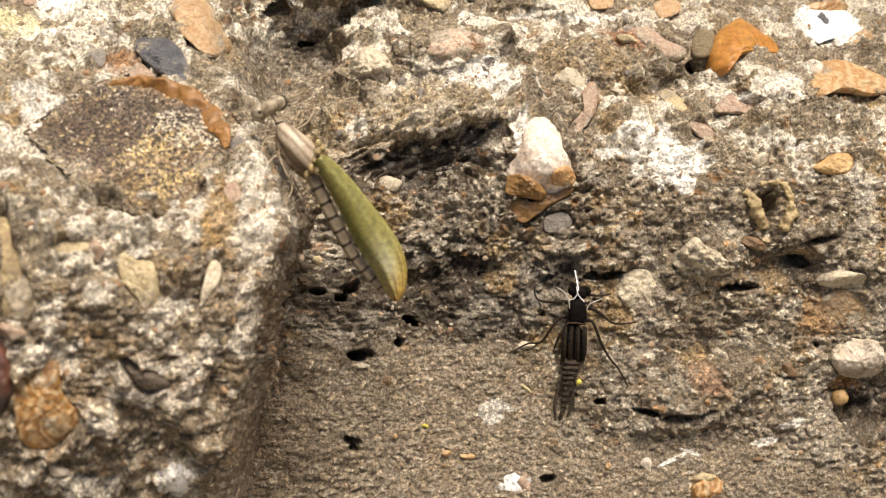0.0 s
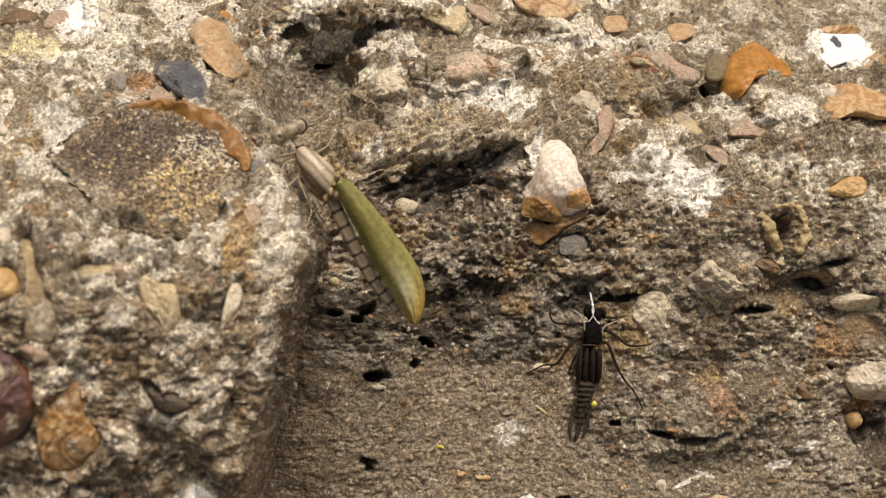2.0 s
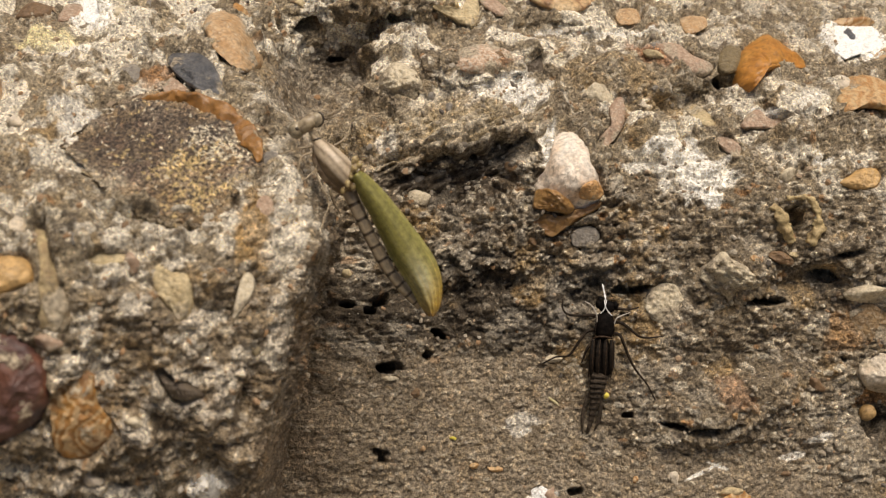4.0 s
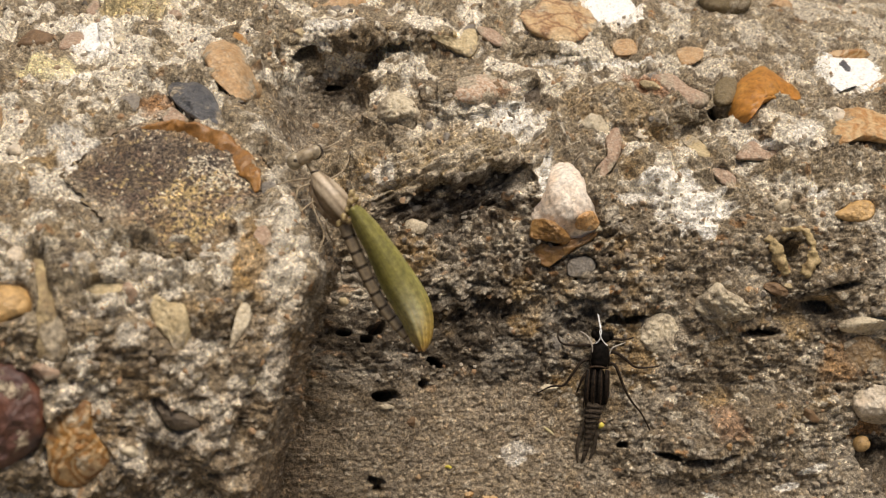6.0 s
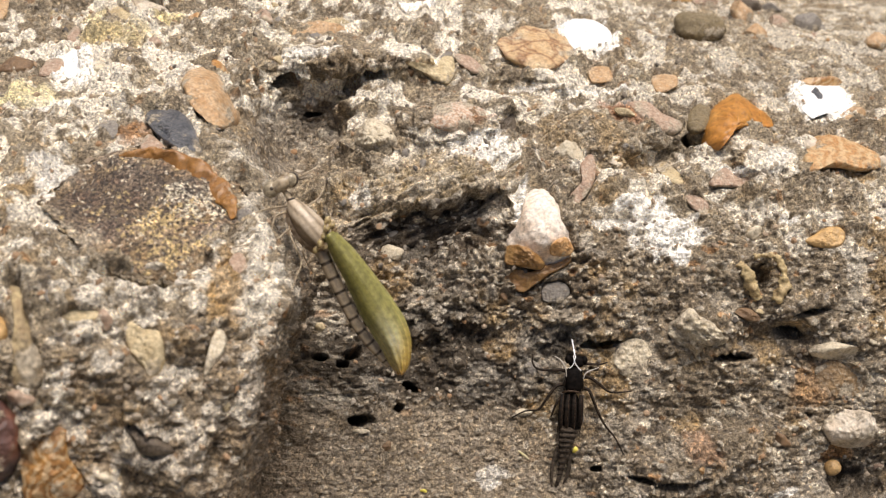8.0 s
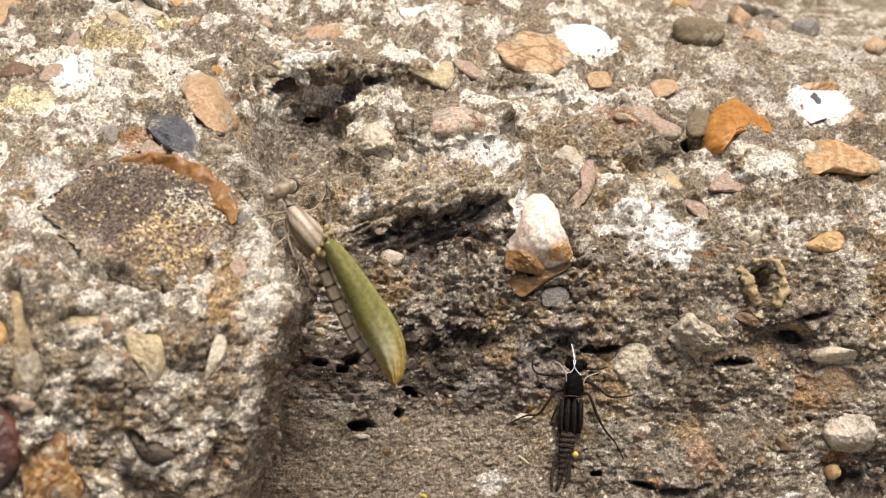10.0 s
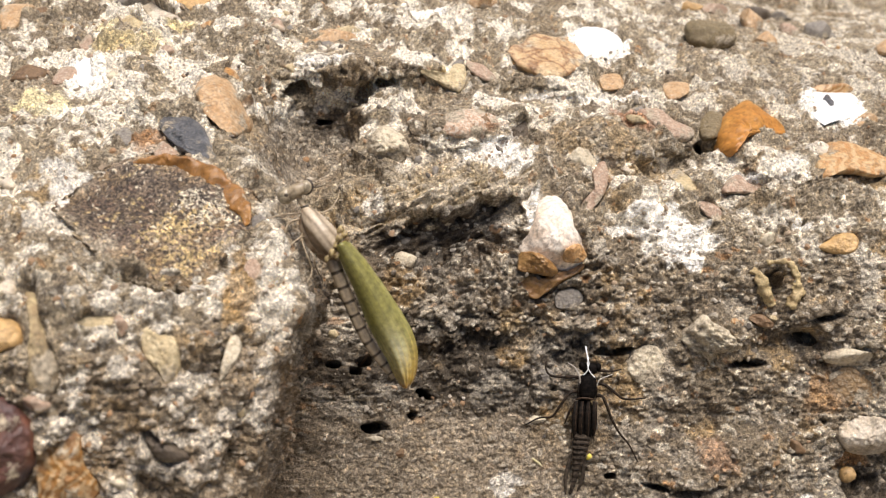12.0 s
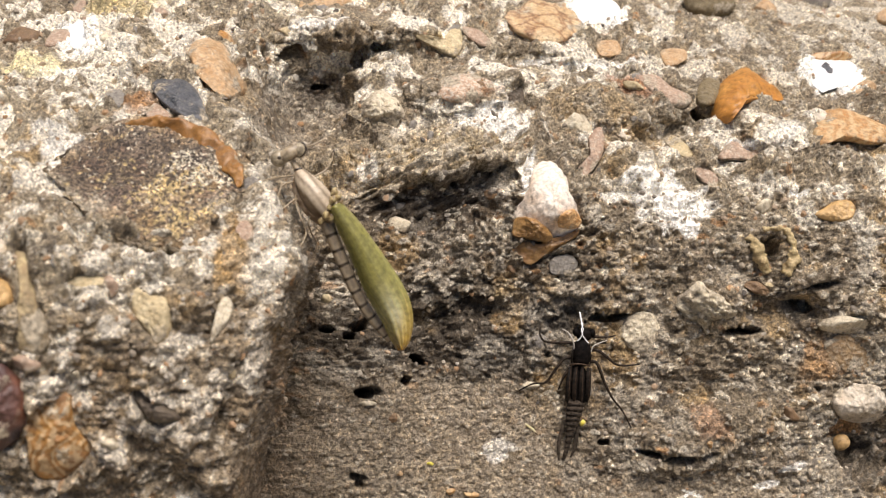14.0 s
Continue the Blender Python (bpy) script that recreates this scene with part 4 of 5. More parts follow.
def crusted(ob, outline):
    """Black skin at one end, ochre specks across the middle, brown below with shade painted along the foot."""
    p = np.array([q.co[:] for q in ob.data.vertices]) / MM
    x, y = p[:, 0], p[:, 1]
    cloud = layered(p * (1, 1.5, 0.3), 5, 201)
    bend = p * (0.9, 1.1, 0.4) + 0.35 * np.column_stack([soft_noise(p, 0.8, 231 + n) for n in range(3)])
    da, ia = grains(bend, 0.58, 211)
    db, ib = grains(bend, 0.34, 221)
    dark = np.clip(smooth(-0.35, 0.4, blob(x, y, -8.5, 2.2, 11, 6.0, 12) + 0.3 * cloud) + 0.6 * smooth(-0.3, 0.3, blob(x, y, -1, 5.0, 9, 3, 0) + 0.3 * cloud), 0, 1)
    ochre = smooth(-0.25, 0.5, blob(x, y, -2.0, -0.6, 10, 3.2, -4) + 0.4 * cloud) + 0.8 * smooth(-0.2, 0.5, blob(x, y, 3.6, -6.4, 6, 3.2, 20) + 0.4 * cloud)
    pale = smooth(-0.2, 0.5, blob(x, y, 7.5, 1.2, 6, 3.0, 0) + 0.3 * cloud) + smooth(0, 0.3, blob(x, y, 2.8, 4.2, 1.8, 1.1, 20) + 0.2 * cloud)
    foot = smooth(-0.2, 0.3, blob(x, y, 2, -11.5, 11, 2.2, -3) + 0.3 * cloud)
    c = np.tile(hue(0.36, 0.275, 0.185), (len(p), 1)) + 0.10 * cloud[:, None]
    c = paint(c, 0.65 * dark, hue(0.15, 0.12, 0.10))
    purple = smooth(0.1, 0.8, layered(p, 3.0, 241))
    c = paint(c, 0.45 * purple, hue(0.22, 0.14, 0.11))
    c = paint(c, 0.9 * (ia < 0.04 + 0.55 * np.clip(ochre, 0, 1) * (1 - 0.7 * dark)), hue(0.62, 0.48, 0.25))
    c = paint(c, 0.9 * (ib > 1 - 0.03 - 0.45 * np.clip(pale, 0, 1)), hue(0.74, 0.68, 0.55))
    c = paint(c, 0.85 * (ib < 0.16 + 0.22 * dark), hue(0.055, 0.045, 0.04))
    c = paint(c, 0.7 * ((ia > 0.86) | ((ib > 0.5) & (ib < 0.56))), hue(0.075, 0.06, 0.05))
    # shadow under the flint's flat lower edge, put into its colour
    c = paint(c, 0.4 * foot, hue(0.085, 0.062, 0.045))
    at = ob.matrix_basis.translation
    at = SLOPE.inverted() @ at / MM
    edge = smooth(0.74, 1.0, within(outline, x + at.x, y + at.y) + 0.16 * cloud + 0.25 * (ia - 0.5)) * smooth(-3, 4, -y - 0.35 * x)
    c = paint(c, 0.85 * edge, hue(0.46, 0.395, 0.30) + 0.12 * cloud[:, None])
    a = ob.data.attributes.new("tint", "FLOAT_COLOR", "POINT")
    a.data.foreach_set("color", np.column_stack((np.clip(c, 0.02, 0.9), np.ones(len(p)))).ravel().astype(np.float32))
    n = np.array([q.normal[:] for q in ob.data.vertices])
    out = 0.5 * (0.5 - da) + 0.3 * (0.5 - db) + 0.45 * cloud - 0.5 * foot
    ob.data.vertices.foreach_set("co", ((p + n * out[:, None]) * MM).ravel().astype(np.float32))
    ob.data.materials[0] = CONCRETE


SET = {}
for name, plan in BEDDED:
    SET[name] = set_shard(*plan[:-2], **dict(plan[-1], owner=SET.get(plan[-2])))
flint = SET["crusted flint"]
crusted(flint, dict(BEDDED)["crusted flint"][0])

stone(87.0, 31.0, 3.0, 2.2, 1.8, 0, ORANGE, "orange pebble in the concrete", 0.4)
stone(40.0, 31.4, 2.2, 1.0, 1.0, -15, CREAM, "small pale yellow flake", 0.7)
stone(-76.0, 38.0, 4.0, 2.8, 2.0, 20, BROWN, "dark brown pebble", 0.3)
stone(-74, 21.0, 1.2, 3.0, 1.5, 0, ORANGE, "orange pebble in the block", 0.6)
stone(-21.0, 48.5, 6.0, 2.4, 1.8, 0, ORANGE, "pale orange flat stone", 0.6)
stone(62.5, 54.5, 6.2, 4.4, 3.4, 0, OLIVE, "rounded grey-brown pebble", 2.2, 2, 0.08)
stone(77.0, 55.0, 2.8, 2.6, 2.0, 0, ORANGE, "orange pebble on the far side", 0.8)
stone(83.5, 39.5, 5.0, 1.4, 1.4, 5, RUST, "thin rusty stone", 0.6)
stone(75.4, -36.2, 1.5, 1.5, 1.4, 0, OCHRE, "small round ochre pebble", 1.8, 1, 0.06)
stone(20.4, -17.6, 1.8, 1.5, 1.0, 0, GREY, "flat translucent grey grain", 0.4)
stone(-6.2, -31.0, 1.1, 0.9, 0.8, 0, BROWN, "small dark pebble", 0.5)
stone(18.6, -25.6, 1.6, 0.9, 0.7, 0, PALE, "flat pale grain", 0.4)
stone(-5.4, 3.4, 2.2, 1.6, 1.4, -20, PALE, "pale buff chip", 0.8)


stone(28.0, 22.5, 3.6, 2.4, 1.8, -20, PALE, "pale lump in the cement", 0.5, 4, 0.2)
stone(-27.0, 8.0, 1.6, 2.6, 1.4, 30, GREY, "small grey chip", 0.4)
# along the lower edge
stone(50.0, -51.0, 3.2, 2.2, 1.8, 15, RUST, "rusty pebble with a cream skin", 0.6, 4, 0.16, 5)
stone(49.6, -49.2, 2.2, 0.9, 1.2, 12, CREAM, "thin cream flake of stone", 0.7, 5, 0.2)
stone(4.1, -44.3, 0.9, 0.6, 0.6, 0, STREAK, "tiny orange grain of stone", 0.6, 3)
stone(8.0, -44.9, 1.6, 0.6, 0.6, -5, STREAK, "tiny orange grain of stone", 0.4, 3)
stone(-5.0, -41.0, 0.6, 0.5, 0.5, 0, ORANGE, "tiny orange grain of stone", 0.4, 3)
stone(-10.6, -28.3, 1.5, 0.6, 0.7, -8, PALE, "pale scrap of stone beside a hole", 0.5, 5, 0.2)
# along the upper edge
stone(10.0, 61.5, 4.4, 1.8, 1.6, 6, ORANGE, "pale orange slab of stone", 0.9, 6, 0.18, 5, 0.5, 0.0, 0.06)
stone(-62.0, 57.0, 5.0, 2.4, 1.8, 5, GREY, "smooth grey slaty stone", 1.2, 5, 0.16)
stone(-18.0, 50.6, 3.4, 1.0, 1.2, 14, CREAM, "pale curved stone sliver", 0.9, 4, 0.16)
stone(-16.0, 54.6, 1.3, 0.9, 0.9, 0, ORANGE, "small orange pebble", 0.7)
stone(77.6, 62.5, 2.6, 4.4, 2.4, 10, ORANGE, "orange pebble beyond the edge", 1.6)
stone(70.5, 67.5, 3.6, 2.4, 2.0, 0, PINK, "pinkish brown pebble beyond the edge", 1.2)
stone(82.5, 67.5, 4.6, 1.6, 1.6, -8, DARK, "thin dark stone beyond the edge", 1.2, 7)
stone(85.7, 59.4, 2.0, 2.6, 1.8, 15, PINK, "small mottled pink pebble", 1.3)
stone(94.5, 60.0, 3.8, 3.2, 2.2, 0, GREY, "smooth grey pebble", 1.0, 3)
stone(105.5, 52.8, 3.6, 2.6, 2.0, 10, ORANGE, "pale orange pebble", 1.2)
stone(64.3, 67.0, 3.0, 1.9, 1.8, 10, OCHRE, "ochre stone beyond the edge", 1.2, 6)
stone(90.0, 68.0, 2.8, 1.6, 1.5, -20, GREY, "dark grey chip", 0.8, 7)


def small_pebbles():
    """The lesser pebbles of the mix, dull and mostly buried."""
    rng = random.Random(12)
    kinds = (GREY, PALE, PINK, BROWN, CREAM, WHITE, GREY, PALE, RUST)
    shapes = []
    for n in range(14):
        bm = stone_shape(1, rng.uniform(0.6, 0.95), rng.uniform(0.5, 0.8), 900 + n, 5, 0.16, 3, 0.0, 0.05)
        shapes.append(bm)
    meshes = {}
    for n in range(150):
        u, v = rng.uniform(-88, 100), rng.uniform(-52, 66)
        if blob(u, v, -2, -36, 32, 15, 4) > -0.1 or blob(u, v, 27, -25, 10, 14) > 0 or blob(u, v, -44, 11, 19, 12) > 0 or blob(u, v, -12, -20, 12, 9) > 0 or blob(u, v, 44, 7, 9, 8) > 0 or blob(u, v, 21, 5, 8, 10) > 0 or blob(u, v, 48, -21, 7, 7) > 0 or blob(u, v, 10, -15, 16, 8) > 0 or blob(u, v, -22, 24, 12, 12) > 0:
            continue
        k, mat = rng.randrange(14), rng.choice(kinds)
        if (k, mat.name) not in meshes:
            data = bpy.data.meshes.new("pebble")
            shapes[k].to_mesh(data)
            data.materials.append(mat)
            for f in data.polygons:
                f.use_smooth = True
            meshes[(k, mat.name)] = data
        ob = new("pebble", meshes[(k, mat.name)])
        ob.parent = ground
        at, n_up = spot(u, v)
        size = 0.7 + 1.5 * rng.random() ** 2
        q = Vector((0, 0, 1)).rotation_difference(n_up).to_matrix().to_4x4()
        ob.matrix_basis = (Matrix.Translation(Vector((u, v, depth_at(u, v) - 0.15 * size)) * MM) @ q @ pose(0, 0, 0, rng.uniform(-20, 20), rng.uniform(-20, 20), rng.uniform(0, 360))
                           @ Matrix.Diagonal((size, size, size, 1)))
    for bm in shapes:
        bm.free()


small_pebbles()


def grit():
    """Loose-looking sand and chips bedded all over the surface."""
    rng = np.random.default_rng(5)
    inner = np.flatnonzero((uu > -90) & (uu < 104) & (vv > -53) & (vv < 69))
    pick = rng.choice(inner, 5200, replace=False)
    pick = pick[rng.random(len(pick)) > 0.8 * calm[pick]]
    base = bmesh.new()
    bmesh.ops.create_icosphere(base, subdivisions=1, radius=1)
    ball = np.array([q.co[:] for q in base.verts])
    tris = np.array([[q.index for q in f.verts] for f in base.faces])
    base.free()
    pts, faces = [], []
    for n, i in enumerate(pick):
        size = 0.16 + 0.5 * rng.random() ** 3
        shape = ball * (1 + 0.3 * rng.standard_normal((len(ball), 1))) * size * np.array((1, 0.6 + 0.5 * rng.random(), 0.6))
        a = rng.random() * 6.28
        turn = np.array(((math.cos(a), -math.sin(a), 0), (math.sin(a), math.cos(a), 0), (0, 0, 1)))
        pts.append(shape @ turn.T + xyz[i] / MM + 0.12 * size * np.array((nx[i], ny[i], nz[i])))
        faces.append(tris + n * len(ball))
    data = bpy.data.meshes.new("grit")
    data.from_pydata((np.concatenate(pts) * MM).tolist(), [], np.concatenate(faces).tolist())
    m, t, b = material("sand_grit", 0.8)
    own = t.nodes.new("ShaderNodeNewGeometry")
    c = ramp(t, own.outputs["Random Per Island"], ((0.0, (0.10, 0.085, 0.07)), (0.25, (0.24, 0.20, 0.15)), (0.5, (0.36, 0.30, 0.22)),
                                                 (0.66, (0.34, 0.20, 0.10)), (0.8, (0.38, 0.32, 0.24)), (1.0, (0.54, 0.49, 0.41))))
    fine = texture(t, "ShaderNodeTexNoise", 2500, 3)
    c = blend(t, 0.6, c, ramp(t, fine.outputs[0], ((0.3, (0.6, 0.6, 0.6)), (0.7, (1.3, 1.3, 1.3)))), "MULTIPLY")
    t.links.new(c, b.inputs["Base Color"])
    data.materials.append(m)
    ob = new("grit", data)
    ob.parent = ground
    tagged(ob, "sand grains and small chips bedded in cement", kind="stuff")


grit()

# ---- insects ----
def tube(points, radii, around=10, rings=6, flat=1.0, bm=None):
    """A smooth tapering tube through points in mm; flat: its thickness along w beside its width."""
    bm = bm or bmesh.new()
    pts = [Vector(p) for p in points]
    path, size = [], []
    for i in range(len(pts) - 1):
        p0, p1, p2, p3 = pts[max(i - 1, 0)], pts[i], pts[i + 1], pts[min(i + 2, len(pts) - 1)]
        for s in range(rings):
            f = s / rings
            path.append(0.5 * (2 * p1 + (p2 - p0) * f + (2 * p0 - 5 * p1 + 4 * p2 - p3) * f * f + (3 * p1 - p0 - 3 * p2 + p3) * f ** 3))
            size.append(radii[i] * (1 - f) + radii[i + 1] * f)
    path.append(pts[-1])
    size.append(radii[-1])
    loops = []
    for i, p in enumerate(path):
        d = (path[min(i + 1, len(path) - 1)] - path[max(i - 1, 0)]).normalized()
        side = d.cross(Vector((0, 0, 1)))
        side = side.normalized() if side.length > 0.05 else Vector((1, 0, 0))
        up = side.cross(d).normalized()
        loops.append([bm.verts.new((p + (side * math.cos(a) + up * math.sin(a) * flat) * size[i]) * MM)
                      for a in (2 * math.pi * k / around for k in range(around))])
    for a, b in zip(loops, loops[1:]):
        for k in range(around):
            bm.faces.new((a[k], a[(k + 1) % around], b[(k + 1) % around], b[k]))
    for loop, p in ((loops[0], path[0]), (loops[-1], path[-1])):
        tip = bm.verts.new(p * MM)
        for k in range(around):
            bm.faces.new((loop[k], loop[(k + 1) % around], tip))
    bmesh.ops.recalc_face_normals(bm, faces=bm.faces)
    return bm


def lump(at, half, turn=0.0, tilt=0.0, fine=3, power=2.0, bm=None):
    """A rounded body with half axes in mm; power above 2 makes it boxier."""
    bm = bm or bmesh.new()
    made = bmesh.ops.create_icosphere(bm, subdivisions=fine, radius=1)["verts"]
    m = Matrix.Translation(Vector(at) * MM) @ pose(0, 0, 0, tilt, 0, turn)
    for q in made:
        p = q.co
        grow = (abs(p.x) ** power + abs(p.y) ** power + abs(p.z) ** power) ** (-1 / power)
        p = p * grow
        q.co = m @ (Vector((p.x * half[0], p.y * half[1], p.z * half[2])) * MM)
    return bm


def flint_rim():
    """The smooth amber lip along the upper edge of the crusted flint."""
    line = ((-49.5, 18.7), (-45.4, 18.9), (-41.2, 18.2), (-36.6, 16.3), (-32.8, 13.8), (-30.4, 10.9), (-29.4, 8.6))
    bm = tube([(u, v, float(coarse(np.float64(u), np.float64(v))) + 0.45) for u, v in line], (0.5, 1.7, 2.2, 2.3, 2.0, 1.2, 0.3), 28, 14, 0.38)
    for q in bm.verts:
        q.co += Vector((noise.noise(q.co * 300), noise.noise(q.co * 300 + Vector((5, 5, 5))), noise.noise(q.co * 420))) * 0.8 * MM + Vector((noise.noise(q.co * 1100), noise.noise(q.co * 1300), noise.noise(q.co * 1500))) * 0.25 * MM
    lip = part("rim", bm, LIP, flint, "smooth orange-brown flint rim")
    lip.matrix_basis = flint.matrix_basis.inverted() @ SLOPE


flint_rim()

shell = new("shell")
shell.matrix_basis = SLOPE
tagged(shell, "curled yellowish rim of a broken shell in concrete", "shell")
for rim_line, radii in ((((57.9, 1.6), (59.0, 0.1), (60.2, -2.8), (61.6, -5.0)), (0.5, 0.85, 1.05, 0.6)),
                        (((60.6, 2.8), (63.0, 3.0), (65.3, 1.9), (66.0, -0.4), (65.8, -3.0), (64.4, -5.2)), (0.25, 0.4, 0.6, 0.8, 1.1, 0.6))):
    horn = part("shell_rim", tube([(u, v, depth_at(u, v) + 0.3) for u, v in rim_line], radii, 16, 10, 1.1), SHELL, shell)
    for q in horn.data.vertices:
        q.co += q.normal * 0.7 * MM * (noise.noise(q.co * 900) + 0.6 * noise.noise(q.co * 2300))


def striped_material(name, one, two, count, rough=0.4, see=0.1):
    """Bands along the thing's own tint value."""
    m, t, b = material(name, rough)
    own = t.nodes.new("ShaderNodeAttribute")
    own.attribute_name = "tint"
    n = texture(t, "ShaderNodeTexNoise", 1800, 4)
    c = blend(t, own.outputs["Fac"], one, two)
    c = blend(t, 0.5, c, ramp(t, n.outputs[0], ((0.3, (0.6, 0.6, 0.6)), (0.7, (1.25, 1.25, 1.25)))), "MULTIPLY")
    t.links.new(c, b.inputs["Base Color"])
    b.inputs["Subsurface Weight"].default_value = see
    b.inputs["Subsurface Radius"].default_value = (0.0008, 0.0006, 0.0004)
    return m


def colour_by(ob, rule):
    """Gives each corner of a mesh a value from its place in mm."""
    a = ob.data.attributes.new("tint", "FLOAT_COLOR", "POINT")
    for i, q in enumerate(ob.data.vertices):
        f = rule(q.co / MM)
        a.data[i].color = (f, f, f, 1) if isinstance(f, float) else (*f, 1)
    return ob


def wing_material():
    m, t, b = material("fresh_wing", 0.42)
    own = t.nodes.new("ShaderNodeAttribute")
    own.attribute_name = "tint"
    n = texture(t, "ShaderNodeTexNoise", 1300, 4)
    c = blend(t, 0.8, own.outputs[0], ramp(t, n.outputs[0], ((0.3, (0.62, 0.62, 0.58)), (0.7, (1.3, 1.3, 1.25)))), "MULTIPLY")
    c = blend(t, 0.25, c, ramp(t, texture(t, "ShaderNodeTexNoise", 330, 3).outputs[0], ((0.3, (0.66, 0.68, 0.6)), (0.7, (1.25, 1.22, 1.2)))), "MULTIPLY")
    t.links.new(c, b.inputs["Base Color"])
    b.inputs["Subsurface Weight"].default_value = 0.35
    b.inputs["Subsurface Radius"].default_value = (0.0012, 0.0011, 0.0003)
    b.inputs["Coat Weight"].default_value = 0.2
    b.inputs["Coat Roughness"].default_value = 0.2
    relief(t, b, n.outputs[0], 0.2, 0.0001)
    return m


WING = wing_material()
SKIN = striped_material("thorax_skin", (0.50, 0.41, 0.295), (0.13, 0.085, 0.045), 5, 0.45)
BELLY = striped_material("abdomen_skin", (0.40, 0.32, 0.215), (0.06, 0.042, 0.026), 9, 0.4)
HEAD = chitin_material("head_skin", (0.21, 0.16, 0.10), (0.37, 0.30, 0.20), 0.45, 1100, 0.1)
FLANK = chitin_material("flank_skin", (0.20, 0.135, 0.08), (0.47, 0.38, 0.27), 0.45, 700, 0.1)
ROOT = chitin_material("wing_root_skin", (0.16, 0.105, 0.045), (0.46, 0.36, 0.17), 0.45, 1500, 0.1)
EYE = chitin_material("eye_lens", (0.20, 0.165, 0.11), (0.36, 0.30, 0.20), 0.3, 1500)
PUPIL = chitin_material("dark_eye_spot", (0.035, 0.025, 0.018), (0.06, 0.045, 0.03), 0.3, 1500)
LEG = chitin_material("leg_skin", (0.24, 0.18, 0.11), (0.42, 0.34, 0.23), 0.5, 900, 0.1)
BLACK = chitin_material("black_husk", (0.003, 0.0025, 0.002), (0.008, 0.006, 0.005), 0.6, 1500)
HUSK = chitin_material("brown_husk", (0.004, 0.003, 0.002), (0.017, 0.011, 0.007), 0.65, 1500)
RIB = chitin_material("brown_rib", (0.020, 0.012, 0.007), (0.060, 0.038, 0.024), 0.6, 1700)
LIMB = chitin_material("thin_brown_leg", (0.012, 0.008, 0.005), (0.038, 0.026, 0.017), 0.6, 1700)
DULL = chitin_material("dull_husk", (0.020, 0.015, 0.010), (0.070, 0.053, 0.038), 0.8, 1700)
THREAD = chitin_material("white_thread", (0.80, 0.80, 0.79), (0.88, 0.88, 0.88), 0.5, 2000)
HORN = chitin_material("pale_horn", (0.40, 0.36, 0.30), (0.52, 0.48, 0.42), 0.5, 2000)


for husk_mat in (BLACK, HUSK, DULL, RIB, LIMB):
    husk_mat.node_tree.nodes["Principled BSDF"].inputs["Specular IOR Level"].default_value = 0.06 if husk_mat is BLACK else 0.16


def thing(name, u, v, w, label, category):
    ob = new(name)
    ob.matrix_basis = SLOPE @ pose(u * MM, v * MM, w * MM)
    return tagged(ob, label, category)


